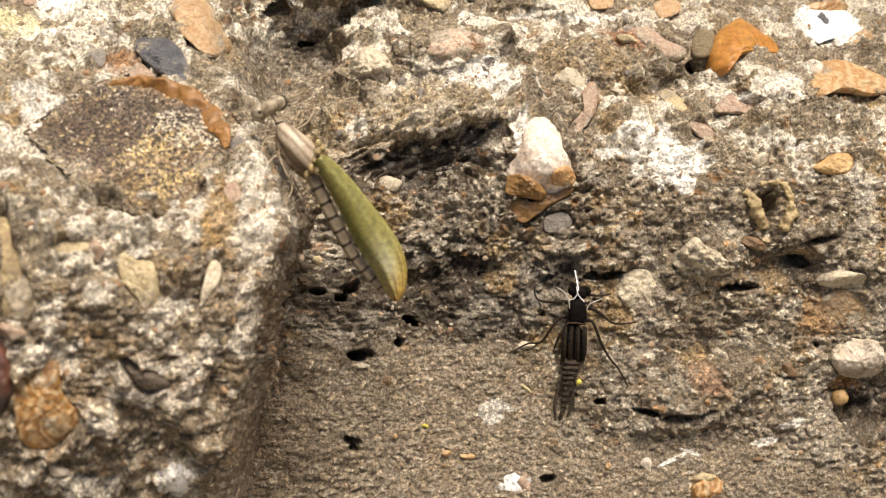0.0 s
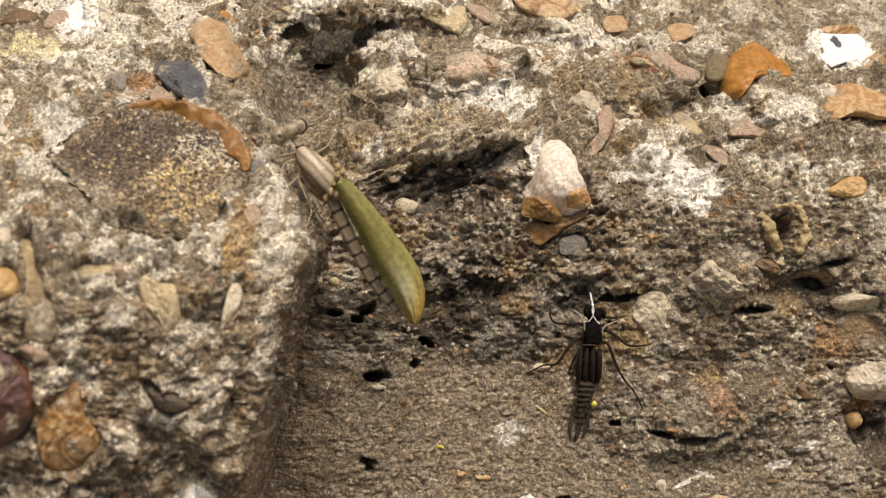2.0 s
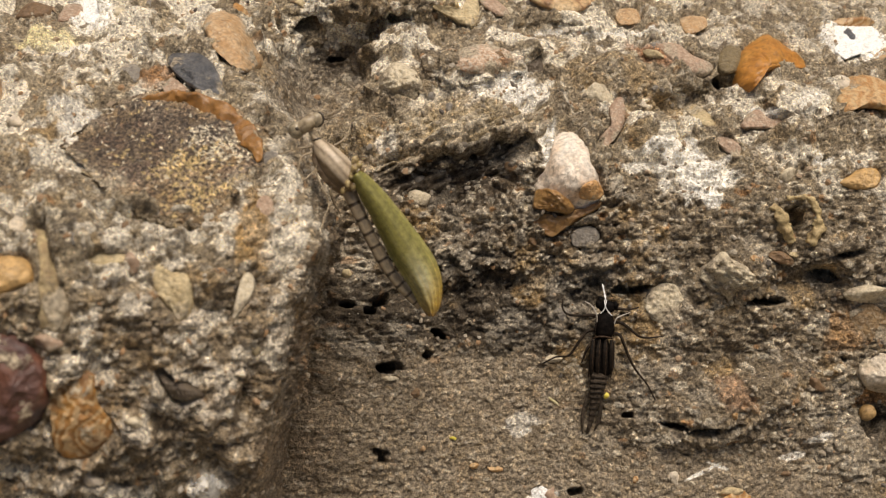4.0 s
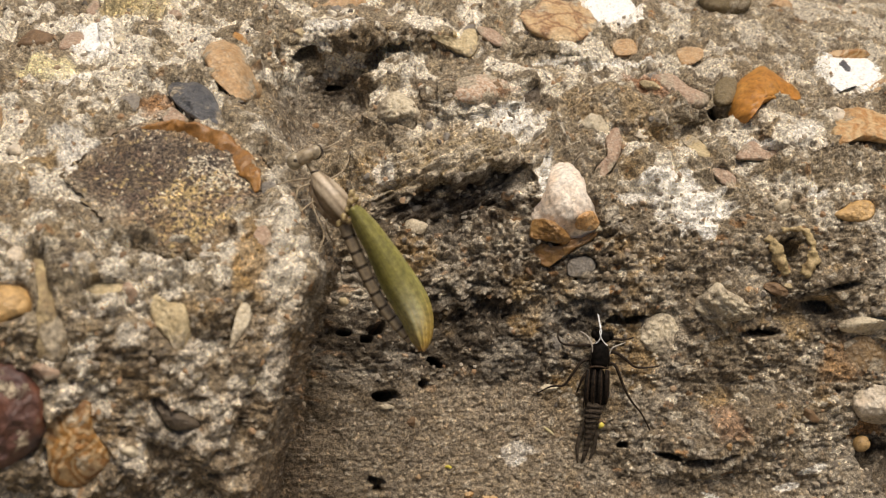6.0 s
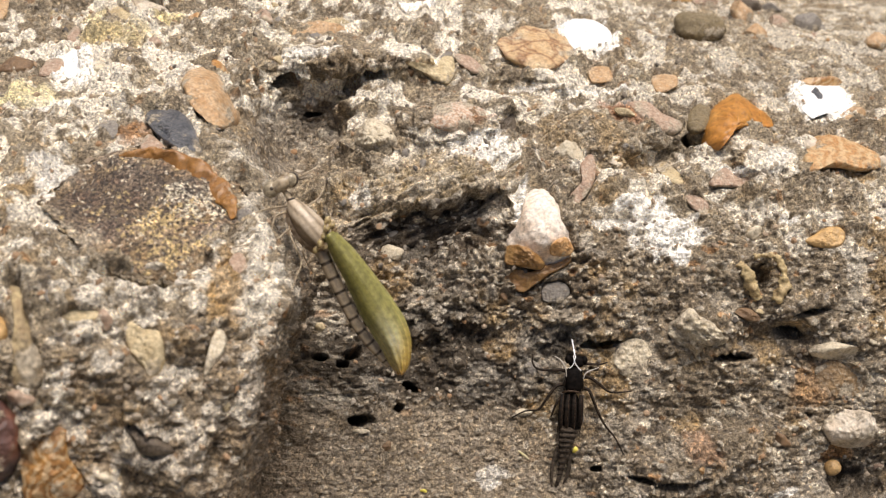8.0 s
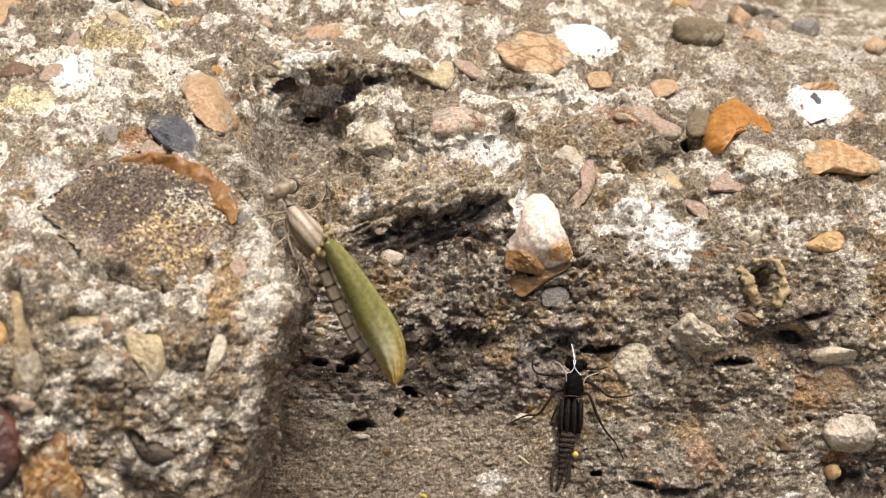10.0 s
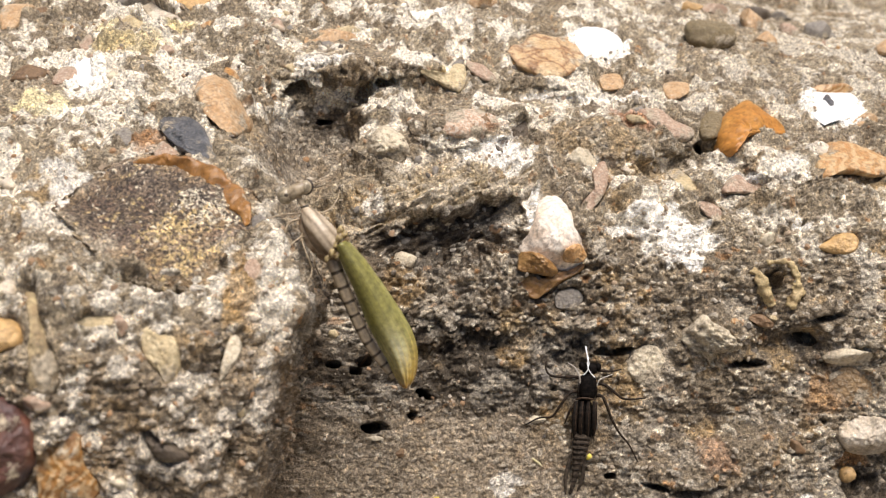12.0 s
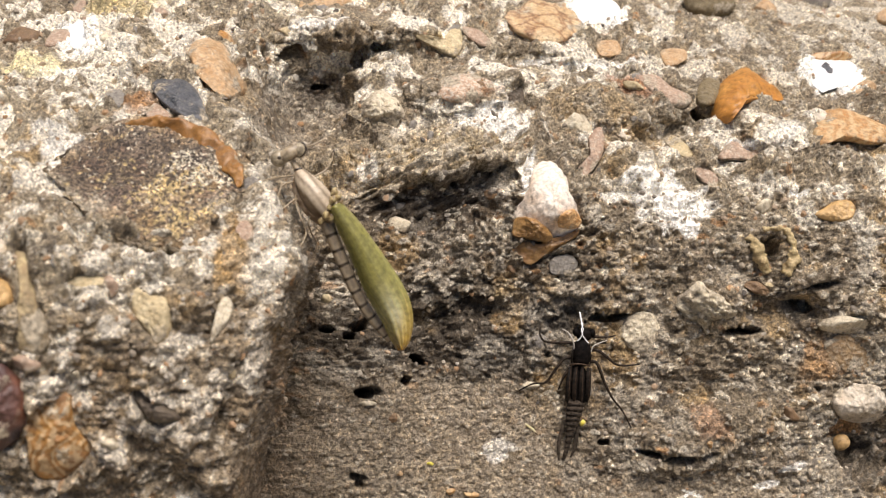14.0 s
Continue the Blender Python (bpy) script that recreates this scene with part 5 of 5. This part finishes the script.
def damselfly():
    fly = thing("damselfly", -21.94, 9.02, 22.0, "pale newly hatched damselfly with olive-green folded wings", "insect")
    # head: a broad bar with a bulging eye at either end
    bm = tube(((-2.94, 4.44, 2.40), (-1.76, 4.90, 3.00), (-0.77, 5.55, 3.20), (0.17, 6.23, 3.00), (1.04, 6.68, 2.40)), (0.7, 1.05, 1.2, 1.05, 0.7), 16)
    lump((-0.29, 6.81, 3.10), (0.95, 0.6, 0.7), 30, bm=bm)
    lump((-1.09, 6.13, 3.40), (0.55, 0.45, 0.5), 30, bm=bm)
    head = part("head", bm, HEAD, fly, "mottled brown head")
    eye = part("eye", lump((-2.51, 4.61, 2.80), (1.35, 1.4, 1.3)), EYE, head, "round grey-brown eye with a dark spot")
    part("eye_spot", lump((-2.28, 4.67, 4.00), (0.34, 0.30, 0.18)), PUPIL, eye)
    eye = part("eye", lump((0.71, 6.24, 2.80), (1.2, 1.3, 1.25)), EYE, head, "round grey-brown eye ringed with brown")
    part("eye_ring", tube(((0.10, 7.45, 3.00), (1.36, 7.24, 3.30), (1.78, 6.30, 3.40), (1.21, 5.31, 3.30), (0.25, 5.18, 3.20)), (0.1, 0.2, 0.22, 0.2, 0.1), 8), PUPIL, eye)
    part("neck", tube(((-0.41, 4.58, 2.40), (0.19, 3.64, 2.60), (0.87, 2.63, 2.70)), (0.5, 0.42, 0.7), 12), LEG, fly)
    part("collar", tube(((0.10, 2.92, 3.00), (0.73, 3.11, 3.30), (1.41, 3.33, 3.20)), (0.14, 0.2, 0.14), 8), PUPIL, fly, "brown collar behind the head")
    for feeler in (((1.56, 6.65, 3.20), (2.71, 7.03, 3.60), (3.78, 7.72, 3.40), (4.66, 8.17, 2.80)), ((1.82, 6.33, 3.00), (2.85, 6.56, 3.00), (3.75, 7.09, 2.60))):
        part("antenna", tube(feeler, (0.16, 0.15, 0.11, 0.06)[:len(feeler)], 8), LEG, head, "short pale antenna")
    # thorax, striped along its length, and its darker flank
    bm = tube(((0.76, 2.89, 2.60), (1.44, 1.96, 2.80), (2.51, 0.53, 3.00), (3.87, -1.05, 3.10), (5.21, -2.54, 2.90), (6.21, -3.78, 2.50), (6.66, -4.70, 2.00)),
              (0.75, 1.35, 1.95, 2.3, 2.2, 1.75, 1.0), 30, 8, 0.95)
    thorax = part("thorax", bm, SKIN, fly, "cream thorax with fine brown stripes")

    def stripes(p):
        across = (p.x + p.y - 3.0) * 0.707
        line = 0.5 + 0.5 * math.cos(across * 4.6 + 0.4 * math.sin(p.x * 1.7))
        lower = min(1.0, max(0.0, -across * 0.7 - 0.25))
        return float(min(1.0, 0.8 * line ** 3.5 + lower * 0.85))
    colour_by(thorax, stripes)
    part("flank", tube(((0.45, 1.84, 1.60), (1.10, 0.06, 1.80), (2.45, -1.88, 1.90), (4.03, -3.71, 1.70), (5.41, -5.29, 1.30)), (0.6, 1.25, 1.5, 1.4, 0.7), 20, 8, 0.9), FLANK, thorax, "brown flank with darker seams")
    for knob, half in (((6.98, -0.26, 5.00), 0.7), ((7.70, -0.90, 4.90), 0.6), ((6.90, -1.48, 5.20), 0.7), ((8.07, -1.73, 4.60), 0.5), ((6.51, -2.61, 4.90), 0.55), ((5.95, -3.93, 4.50), 0.75), ((6.74, -4.23, 4.50), 0.6), ((5.17, -4.83, 3.90), 0.6)):
        part("wing_root", lump(knob, (half * 1.2, half * 0.8, half * 0.7), 30 + 60 * half), ROOT, thorax, "knobbly yellowish wing root")
    # abdomen of ten rings
    line = [Vector(p) for p in ((5.78, -4.75, 2.00), (6.78, -6.97, 1.90), (7.95, -9.36, 1.60), (9.03, -11.59, 1.30), (10.09, -13.65, 0.90),
                                (11.25, -15.80, 0.50), (12.59, -17.95, 0.10), (14.10, -19.83, -0.30), (15.51, -21.36, -0.60), (16.72, -22.56, -0.90), (17.56, -23.33, -1.10))]
    for i in range(10):
        a, b = line[i], line[i + 1]
        r = 1.10 - 0.028 * i
        bm = tube((a, a.lerp(b, 0.1), a.lerp(b, 0.5), a.lerp(b, 0.9), a.lerp(b, 1.03)), (r * 0.93, r, r * 1.01, r, r * 0.93), 20, 5)
        ring = part("abdomen_ring", bm, BELLY, fly)
        axis, size = (b - a).normalized(), (b - a).length

        def marks(p, a=a, axis=axis, size=size, i=i):
            f = (p - a).dot(axis) / size
            side = (p - a - axis * (p - a).dot(axis)).dot(axis.cross(Vector((0, 0, 1))))
            edge = max(0.0, (abs(f - 0.5) - 0.36) / 0.08)
            stripe = (1.0 - min(1.0, abs(side + 0.15) / 0.32)) * min(1.0, max(0.0, (0.9 - f) * 4)) * (1.0 if i < 7 else 0.3)
            return float(min(1.0, max(edge, stripe * 0.9, 0.08)))
        colour_by(ring, marks)
    # four wings folded over the back
    mid = [Vector(p[:2]) for p in ((7.20, -2.37, 4.00), (9.12, -4.86, 4.00), (11.24, -7.64, 4.00), (13.33, -10.77, 4.00), (15.15, -13.60, 3.00), (17.24, -16.57, 3.00), (18.62, -19.28, 3.00), (19.23, -21.85, 2.00), (19.50, -23.50, 2.00), (19.48, -24.73, 2.00))]
    wide = (1.1, 1.8, 2.05, 2.42, 2.78, 2.86, 2.5, 1.85, 1.2, 0.3)

    def wing(name, shift, grow, w0, w1, bend, green, label):
        bm = bmesh.new()
        n, k = 60, 41
        sheets = []
        xs = np.linspace(0, len(mid) - 1, n)
        cx = np.interp(xs, range(len(mid)), [p.x for p in mid])
        cy = np.interp(xs, range(len(mid)), [p.y for p in mid])
        half = np.interp(xs, range(len(mid)), wide) * (1 + (grow - 1) * np.minimum(1, xs / 3)) * (1 + 0.02 * np.sin(xs * 5.1) + 0.012 * np.sin(xs * 11.3))
        for _ in range(2):
            cx[2:-2] = np.convolve(cx, np.ones(5) / 5, "valid")
            cy[2:-2] = np.convolve(cy, np.ones(5) / 5, "valid")
            half[2:-2] = np.convolve(half, np.ones(5) / 5, "valid")
        tx, ty = np.gradient(cx), np.gradient(cy)
        size = np.hypot(tx, ty)
        tints = []
        for layer_w in (0.0, -0.2):
            rows = []
            for i in range(n):
                f = i / (n - 1)
                row = []
                for j in range(k):
                    g = 2 * j / (k - 1) - 1     # -1 on the outer edge, 1 beside the abdomen
                    x = cx[i] + ty[i] / size[i] * half[i] * g + shift[0] * f
                    y = cy[i] - tx[i] / size[i] * half[i] * g + shift[1] * f
                    late = min(1.0, max(0.0, (f - 0.45) / 0.3))
                    fold = math.cos(g * 9.5 + f * 2)
                    ridge = (0.03 + 0.07 * late) * fold * min(1, 5 * f) + 0.09 * math.exp(-((g + 0.78) / 0.1) ** 2)
                    rise = w0 * (1 - f) + w1 * f + bend * (1 - g * g) - 0.6 * g * g + ridge + 0.05 * math.sin(f * 46 + g * 4) * f * f
                    row.append(bm.verts.new(Vector((x, y, rise + layer_w * (1 - 0.7 * abs(g)))) * MM))
                    vein = max(0.0, math.cos(g * 19 + f * 3)) ** 5
                    cross = max(0.0, math.cos(f * 175 + g * 12)) ** 5
                    inner = min(1.0, max(0.0, (g + 0.25) / 0.6))
                    gold = min(1.0, max(0.0, (f - 0.64 - 0.10 * g) / 0.28))
                    c = Vector(green).lerp(Vector((0.42, 0.40, 0.21)), 0.7 * late * inner)
                    c = c.lerp(Vector((0.135, 0.125, 0.03)), 0.35 * math.exp(-((g + 0.45) / 0.22) ** 2) * (1 - late))
                    c = c.lerp(Vector((0.12, 0.11, 0.03)), 0.4 * max(0.0, math.cos(g * 14 + 1)) ** 3 * (1 - late))
                    pale = math.exp(-((f - 0.66) / 0.13) ** 2 - ((g - 0.1) / 0.45) ** 2)
                    c = c.lerp(Vector((0.54, 0.52, 0.35)), 0.85 * pale)
                    c = c.lerp(Vector((0.50, 0.27, 0.035)), gold * (0.65 + 0.3 * vein))
                    c = c.lerp(Vector((0.54, 0.43, 0.17)), late * min(1.0, 0.85 * vein + 0.6 * cross * (0.4 + 0.6 * inner)))
                    c = c.lerp(Vector((0.36, 0.33, 0.12)), 0.5 * math.exp(-((g + 0.93) / 0.07) ** 2) * (1 - late))
                    tints.append(c.lerp(Vector((0.26, 0.11, 0.02)), 0.85 * min(1.0, max(0.0, (f - 0.91) * 11))))
                rows.append(row)
            sheets.append(rows)
        for s, rows in enumerate(sheets):
            for i in range(n - 1):
                for j in range(k - 1):
                    q = (rows[i][j], rows[i][j + 1], rows[i + 1][j + 1], rows[i + 1][j])
                    bm.faces.new(q if s else q[::-1])
        top, low = sheets
        for i in range(n - 1):
            for j in (0, k - 1):
                bm.faces.new((top[i][j], top[i + 1][j], low[i + 1][j], low[i][j]))
        for j in range(k - 1):
            for i in (0, n - 1):
                bm.faces.new((top[i][j], top[i][j + 1], low[i][j + 1], low[i][j]))
        bmesh.ops.recalc_face_normals(bm, faces=bm.faces)
        ob = part(name, bm, WING, fly, label)
        a = ob.data.attributes.new("tint", "FLOAT_COLOR", "POINT")
        for i, c in enumerate(tints):
            a.data[i].color = (*c, 1)

    wing("forewing", (0.05, 0), 0.98, 4.9, 2.4, 1.1, (0.235, 0.215, 0.062), "glossy olive-green wing with an amber tip")
    wing("forewing", (-0.1, -0.05), 0.96, 4.3, 1.8, 0.9, (0.235, 0.215, 0.06), "glossy olive-green wing with an amber tip")
    wing("hindwing", (-0.5, -0.1), 1.06, 3.7, 1.2, 0.8, (0.31, 0.30, 0.12), "paler olive wing with an amber tip")
    wing("hindwing", (-0.7, -0.05), 1.02, 3.1, 0.6, 0.7, (0.29, 0.28, 0.11), "paler olive wing with an amber tip")
    # six thin legs that grip the edge of the block
    legs = (((0.63, 2.14, 1.80), (-1.49, 1.80, 2.60), (-3.89, 1.23, 2.40), (-5.27, 0.56, 5.35), (-7.30, 1.85, 4.95)),
            ((0.83, 1.38, 1.60), (-1.47, 0.37, 3.20), (-2.08, -1.68, 3.60), (-2.68, -3.32, 5.00), (-4.55, -4.44, 10.76), (-6.68, -5.02, 12.48)),
            ((1.04, 0.34, 1.40), (0.64, -1.76, 3.00), (1.92, -4.60, 4.50), (2.83, -7.04, 3.51), (2.77, -9.21, 9.27), (2.55, -11.61, 12.95)),
            ((1.84, -1.37, 1.40), (0.43, -1.96, 3.40), (-1.03, -3.40, 5.00), (-1.98, -3.55, 8.35), (-2.17, -4.22, 9.21)),
            ((3.24, -3.04, 1.20), (3.02, -5.28, 3.00), (3.34, -6.98, -0.13), (4.07, -8.80, -4.08), (4.26, -10.47, 0.41)),
            ((2.68, 1.94, 2.00), (4.74, 3.20, 1.40), (5.58, 5.17, -1.00), (5.52, 6.73, -4.00)))
    for leg in legs:
        n = len(leg)
        part("leg", tube(leg, [0.17 - 0.09 * i / (n - 1) for i in range(n)], 8), LEG, fly)
    return fly


def husk():
    shed = thing("exuvia", 26.9, -25.0, depth_at(26.9, -25.0) + 0.4, "empty dark brown damselfly nymph skin clinging to concrete", "insect skin")
    head = part("head", lump((0.98, 8.85, 1.20), (1.5, 1.1, 1.0), -3, 0, 3, 2.4), BLACK, shed, "split black head")
    for spot_at in ((-0.50, 9.32, 1.40), (2.41, 9.09, 1.40)):
        part("eye", lump(spot_at, (0.6, 0.8, 0.7)), BLACK, head)
    thorax = part("thorax", lump((0.48, 5.50, 1.50), (1.62, 2.4, 1.3), -2, 0, 3, 3.0), BLACK, shed, "black split thorax")
    part("thorax_edge", tube(((-1.01, 6.40, 2.20), (-1.29, 5.19, 2.30), (-1.33, 3.83, 2.00)), (0.10, 0.16, 0.10), 8), HUSK, thorax)
    part("thorax_edge", tube(((1.85, 6.33, 2.20), (2.02, 5.12, 2.30), (1.99, 3.71, 2.00)), (0.10, 0.16, 0.10), 8), HUSK, thorax)
    part("collar", tube(((-1.72, 3.33, 2.00), (-0.80, 3.66, 2.60), (0.49, 3.63, 2.70), (1.87, 3.26, 2.00)), (0.12, 0.17, 0.17, 0.12), 8), RIB, shed, "thin brown collar")
    part("back", lump((-0.03, -0.11, 1.00), (1.7, 3.5, 1.1), 3, 0, 3, 3.2), BLACK, shed)
    for pad_line in (((-1.56, 3.10, 2.00), (-1.84, 1.01, 2.40), (-1.97, -1.30, 2.20), (-2.00, -3.22, 1.50)), ((-0.52, 3.20, 2.20), (-0.80, 1.03, 2.60), (-0.89, -1.28, 2.40), (-0.84, -3.35, 1.70)),
                     ((0.55, 3.20, 2.20), (0.42, 1.03, 2.60), (0.37, -1.28, 2.40), (0.34, -3.35, 1.70)), ((1.64, 3.03, 2.00), (1.63, 1.01, 2.40), (1.58, -1.30, 2.20), (1.44, -3.15, 1.50))):
        pad = part("wing_pad", tube(pad_line, (0.28, 0.48, 0.46, 0.2), 12, 6, 0.5), HUSK, shed, "ridged brown wing pad")
        ridge = [(x + 0.12, y, w + 0.28) for x, y, w in pad_line]
        part("rib", tube(ridge, (0.05, 0.08, 0.08, 0.04), 8), RIB, pad)
    for side in (((-1.90, 3.22, 1.60), (-2.21, 0.54, 1.60), (-2.33, -2.18, 1.30), (-2.45, -3.94, 1.00)), ((2.08, 3.14, 1.60), (2.12, 0.54, 1.60), (2.00, -1.79, 1.30), (1.54, -3.75, 1.00))):
        part("side_seam", tube(side, (0.06, 0.10, 0.10, 0.06), 8), RIB, shed)
    line = [Vector(p) for p in ((-0.41, -2.98, 1.00), (-0.59, -3.92, 1.20), (-0.74, -4.80, 1.20), (-0.90, -5.68, 1.20), (-1.05, -6.56, 1.20), (-1.23, -7.50, 1.10),
                                (-1.41, -8.47, 1.00), (-1.59, -9.52, 0.90), (-1.77, -10.57, 0.80), (-1.99, -11.63, 0.70), (-2.21, -12.57, 0.60))]
    for i in range(10):
        a, b = line[i], line[i + 1]
        r = (1.85, 1.80, 1.68, 1.5, 1.30, 1.08, 0.88, 0.72, 0.56, 0.42)[i] * 0.86
        ring = part("abdomen_ring", tube((a, a.lerp(b, 0.25), a.lerp(b, 0.75), a.lerp(b, 1.12)), (r * 0.86, r * 0.97, r * 1.04, r * 0.82), 18, 4, 0.62), DULL, shed)
        ring.rotation_euler.x = radians(-0.3)
        part("ring_edge", tube([a.lerp(b, 0.85) + Vector((r * 0.98 * math.cos(q), 0.15 * math.sin(q), r * 0.66 * math.sin(q))) for q in (0.15, 0.8, 1.57, 2.3, 3.0)], (0.05, 0.09, 0.10, 0.09, 0.05), 6, 4), HUSK, ring)
    for blade in (((-2.40, -6.49, 0.60), (-3.03, -8.78, 0.70), (-3.48, -11.11, 0.60), (-3.37, -13.85, 0.30)), ((-0.02, -7.18, 0.60), (-0.26, -9.55, 0.70), (-0.56, -11.49, 0.60), (-1.37, -13.27, 0.30)),
                  ((-1.96, -11.07, 0.80), (-2.28, -12.21, 0.90), (-2.45, -13.09, 0.70), (-2.69, -13.83, 0.40))):
        part("tail_blade", tube(blade, (0.2, 0.36, 0.34, 0.1), 10, 6, 0.25), DULL, shed, "dark flat tail blade")
    legs = (((-1.24, 4.79, 1.20), (-2.69, 4.54, 1.80), (-4.24, 2.54, 1.70), (-5.90, 0.24, 1.00), (-8.08, -0.05, 0.50), (-10.59, -1.33, 0.10)),
            ((2.13, 4.02, 1.20), (3.26, 3.63, 1.90), (4.68, 0.08, 1.60), (6.16, -2.65, 1.20), (7.96, -4.87, 0.70), (9.60, -7.95, 0.10)),
            ((2.21, 6.09, 1.20), (3.41, 6.00, 1.90), (5.14, 4.75, 1.60), (6.84, 3.46, 1.00), (8.82, 3.27, 0.60), (11.12, 3.46, 0.20)),
            ((2.21, 8.54, 1.20), (3.16, 8.49, 1.50), (4.84, 8.30, 1.00), (6.72, 8.63, 0.30)),
            ((-0.70, 7.16, 1.20), (-2.13, 7.42, 1.60), (-4.00, 7.32, 1.20), (-6.02, 7.58, 0.70), (-6.85, 8.72, 0.50), (-6.75, 10.16, 0.20)),
            ((-1.45, 2.70, 1.00), (-2.48, 1.65, 1.30), (-3.14, 0.09, 1.00), (-3.52, -1.15, 0.30)))
    for leg in legs:
        n = len(leg)
        part("leg", tube(leg, [0.34 - 0.22 * i / (n - 1) for i in range(n)], 8), LIMB, shed)
    part("antenna", tube(((-0.94, 6.18, 2.20), (-1.10, 7.66, 2.60), (-1.84, 9.09, 2.40), (-2.95, 9.86, 1.40)), (0.12, 0.13, 0.12, 0.07), 8), HORN, shed, "curled pale filament")
    part("antenna", tube(((2.08, 5.79, 2.20), (2.51, 6.88, 2.40), (3.64, 7.37, 1.90), (5.07, 7.76, 1.00)), (0.11, 0.10, 0.09, 0.06), 8), HORN, shed, "curled pale filament")
    for strand in (((-0.46, 7.80, 3.00), (0.04, 8.28, 3.20), (0.36, 9.01, 3.40), (0.27, 9.91, 3.20), (0.50, 10.72, 2.90), (0.26, 11.61, 2.40), (0.06, 12.95, 1.80)),
                   ((1.63, 7.39, 3.00), (0.87, 8.17, 3.30), (0.37, 9.10, 3.60), (0.55, 9.92, 3.40), (0.32, 10.74, 3.10), (0.32, 11.61, 2.50), (0.21, 12.87, 1.90))):
        part("breathing_thread", tube(strand, [0.095] * 6 + [0.05], 8), THREAD, shed, "thin white breathing thread")
    return shed


FLY = damselfly()
HUSK_SHED = husk()


def scrap(u, v, points, width, mat, label, category="petal scrap", name="plant_scrap"):
    ob = new(name)
    at, n = spot(u, v)
    ob.matrix_basis = SLOPE @ Matrix.Translation(Vector((u, v, depth_at(u, v) + 0.15)) * MM)
    part("fleck", tube(points, [width * k for k in (0.5, 1, 0.9, 0.4)][:len(points)], 8, 4, 0.5), mat, ob)
    return tagged(ob, label, category, "plant scraps on the concrete")


YELLOW = chitin_material("yellow_petal", (0.62, 0.52, 0.06), (0.70, 0.62, 0.16), 0.6, 900)
STRAW = chitin_material("dry_straw", (0.52, 0.45, 0.22), (0.62, 0.55, 0.34), 0.7, 900)
scrap(27.6, -32.0, ((-0.3, -0.4, 0.9), (0, 0.1, 1.2), (0.3, 0.4, 1.0)), 0.45, YELLOW, "tiny bright yellow petal scrap beside the shed skin")
scrap(18.4, -33.0, ((-0.9, 0.6, 0.1), (-0.2, 0.1, 0.3), (0.5, -0.4, 0.3), (1.0, -1.0, 0.1)), 0.22, STRAW, "tiny yellow straw scrap on grey concrete")
scrap(102.0, 38.5, ((-2.2, 0.6, 0.6), (-0.8, 0.1, 1.0), (0.8, -0.2, 1.1), (2.2, -0.5, 0.7)), 0.4, STRAW, "short yellowish straw lying on rough concrete")
scrap(0.4, -39.4, ((-0.6, 0, 0.1), (0, 0.1, 0.3), (0.5, -0.2, 0.2)), 0.28, YELLOW, "tiny yellow petal scrap on grey concrete")


# the fly sways on its legs: seconds, shift in mm, turn in degrees
SWAY = [
    (0.0, -1.01, 0.50, -0.11),
    (0.5, -1.08, 0.48, -0.85),
    (1.0, -1.01, 0.50, -1.29),
    (1.5, -1.04, 0.48, -1.41),
    (2.0, -0.91, 0.44, -0.38),
    (2.5, -0.73, 0.40, -0.26),
    (5.0, 0.04, -0.06, 0.02),
    (5.5, -0.12, -0.11, -1.50),
    (6.0, -0.25, -0.16, -1.86),
    (6.5, -0.23, -0.10, -2.14),
    (7.0, -0.02, -0.11, -0.45),
    (7.5, -0.17, -0.20, -1.38),
    (8.0, -0.12, -0.23, -0.57),
    (10.5, -0.35, -0.44, -3.71),
    (11.0, -0.38, -0.39, -4.51),
    (11.5, -0.29, -0.43, -3.63),
    (12.0, -0.28, -0.35, -3.60),
    (12.5, -0.25, -0.32, -4.07),
    (13.0, -0.20, -0.39, -3.65),
    (13.5, -0.25, -0.42, -3.11),
    (14.0, -0.16, -0.37, -2.88),
]


def motions():
    walk(FLY, [(t, SLOPE @ pose((-21.94 + 0.35 + du) * MM, (9.02 + dv) * MM, 22.0 * MM, 0, 0, turn - 1.2)) for t, du, dv, turn in SWAY])


motions()
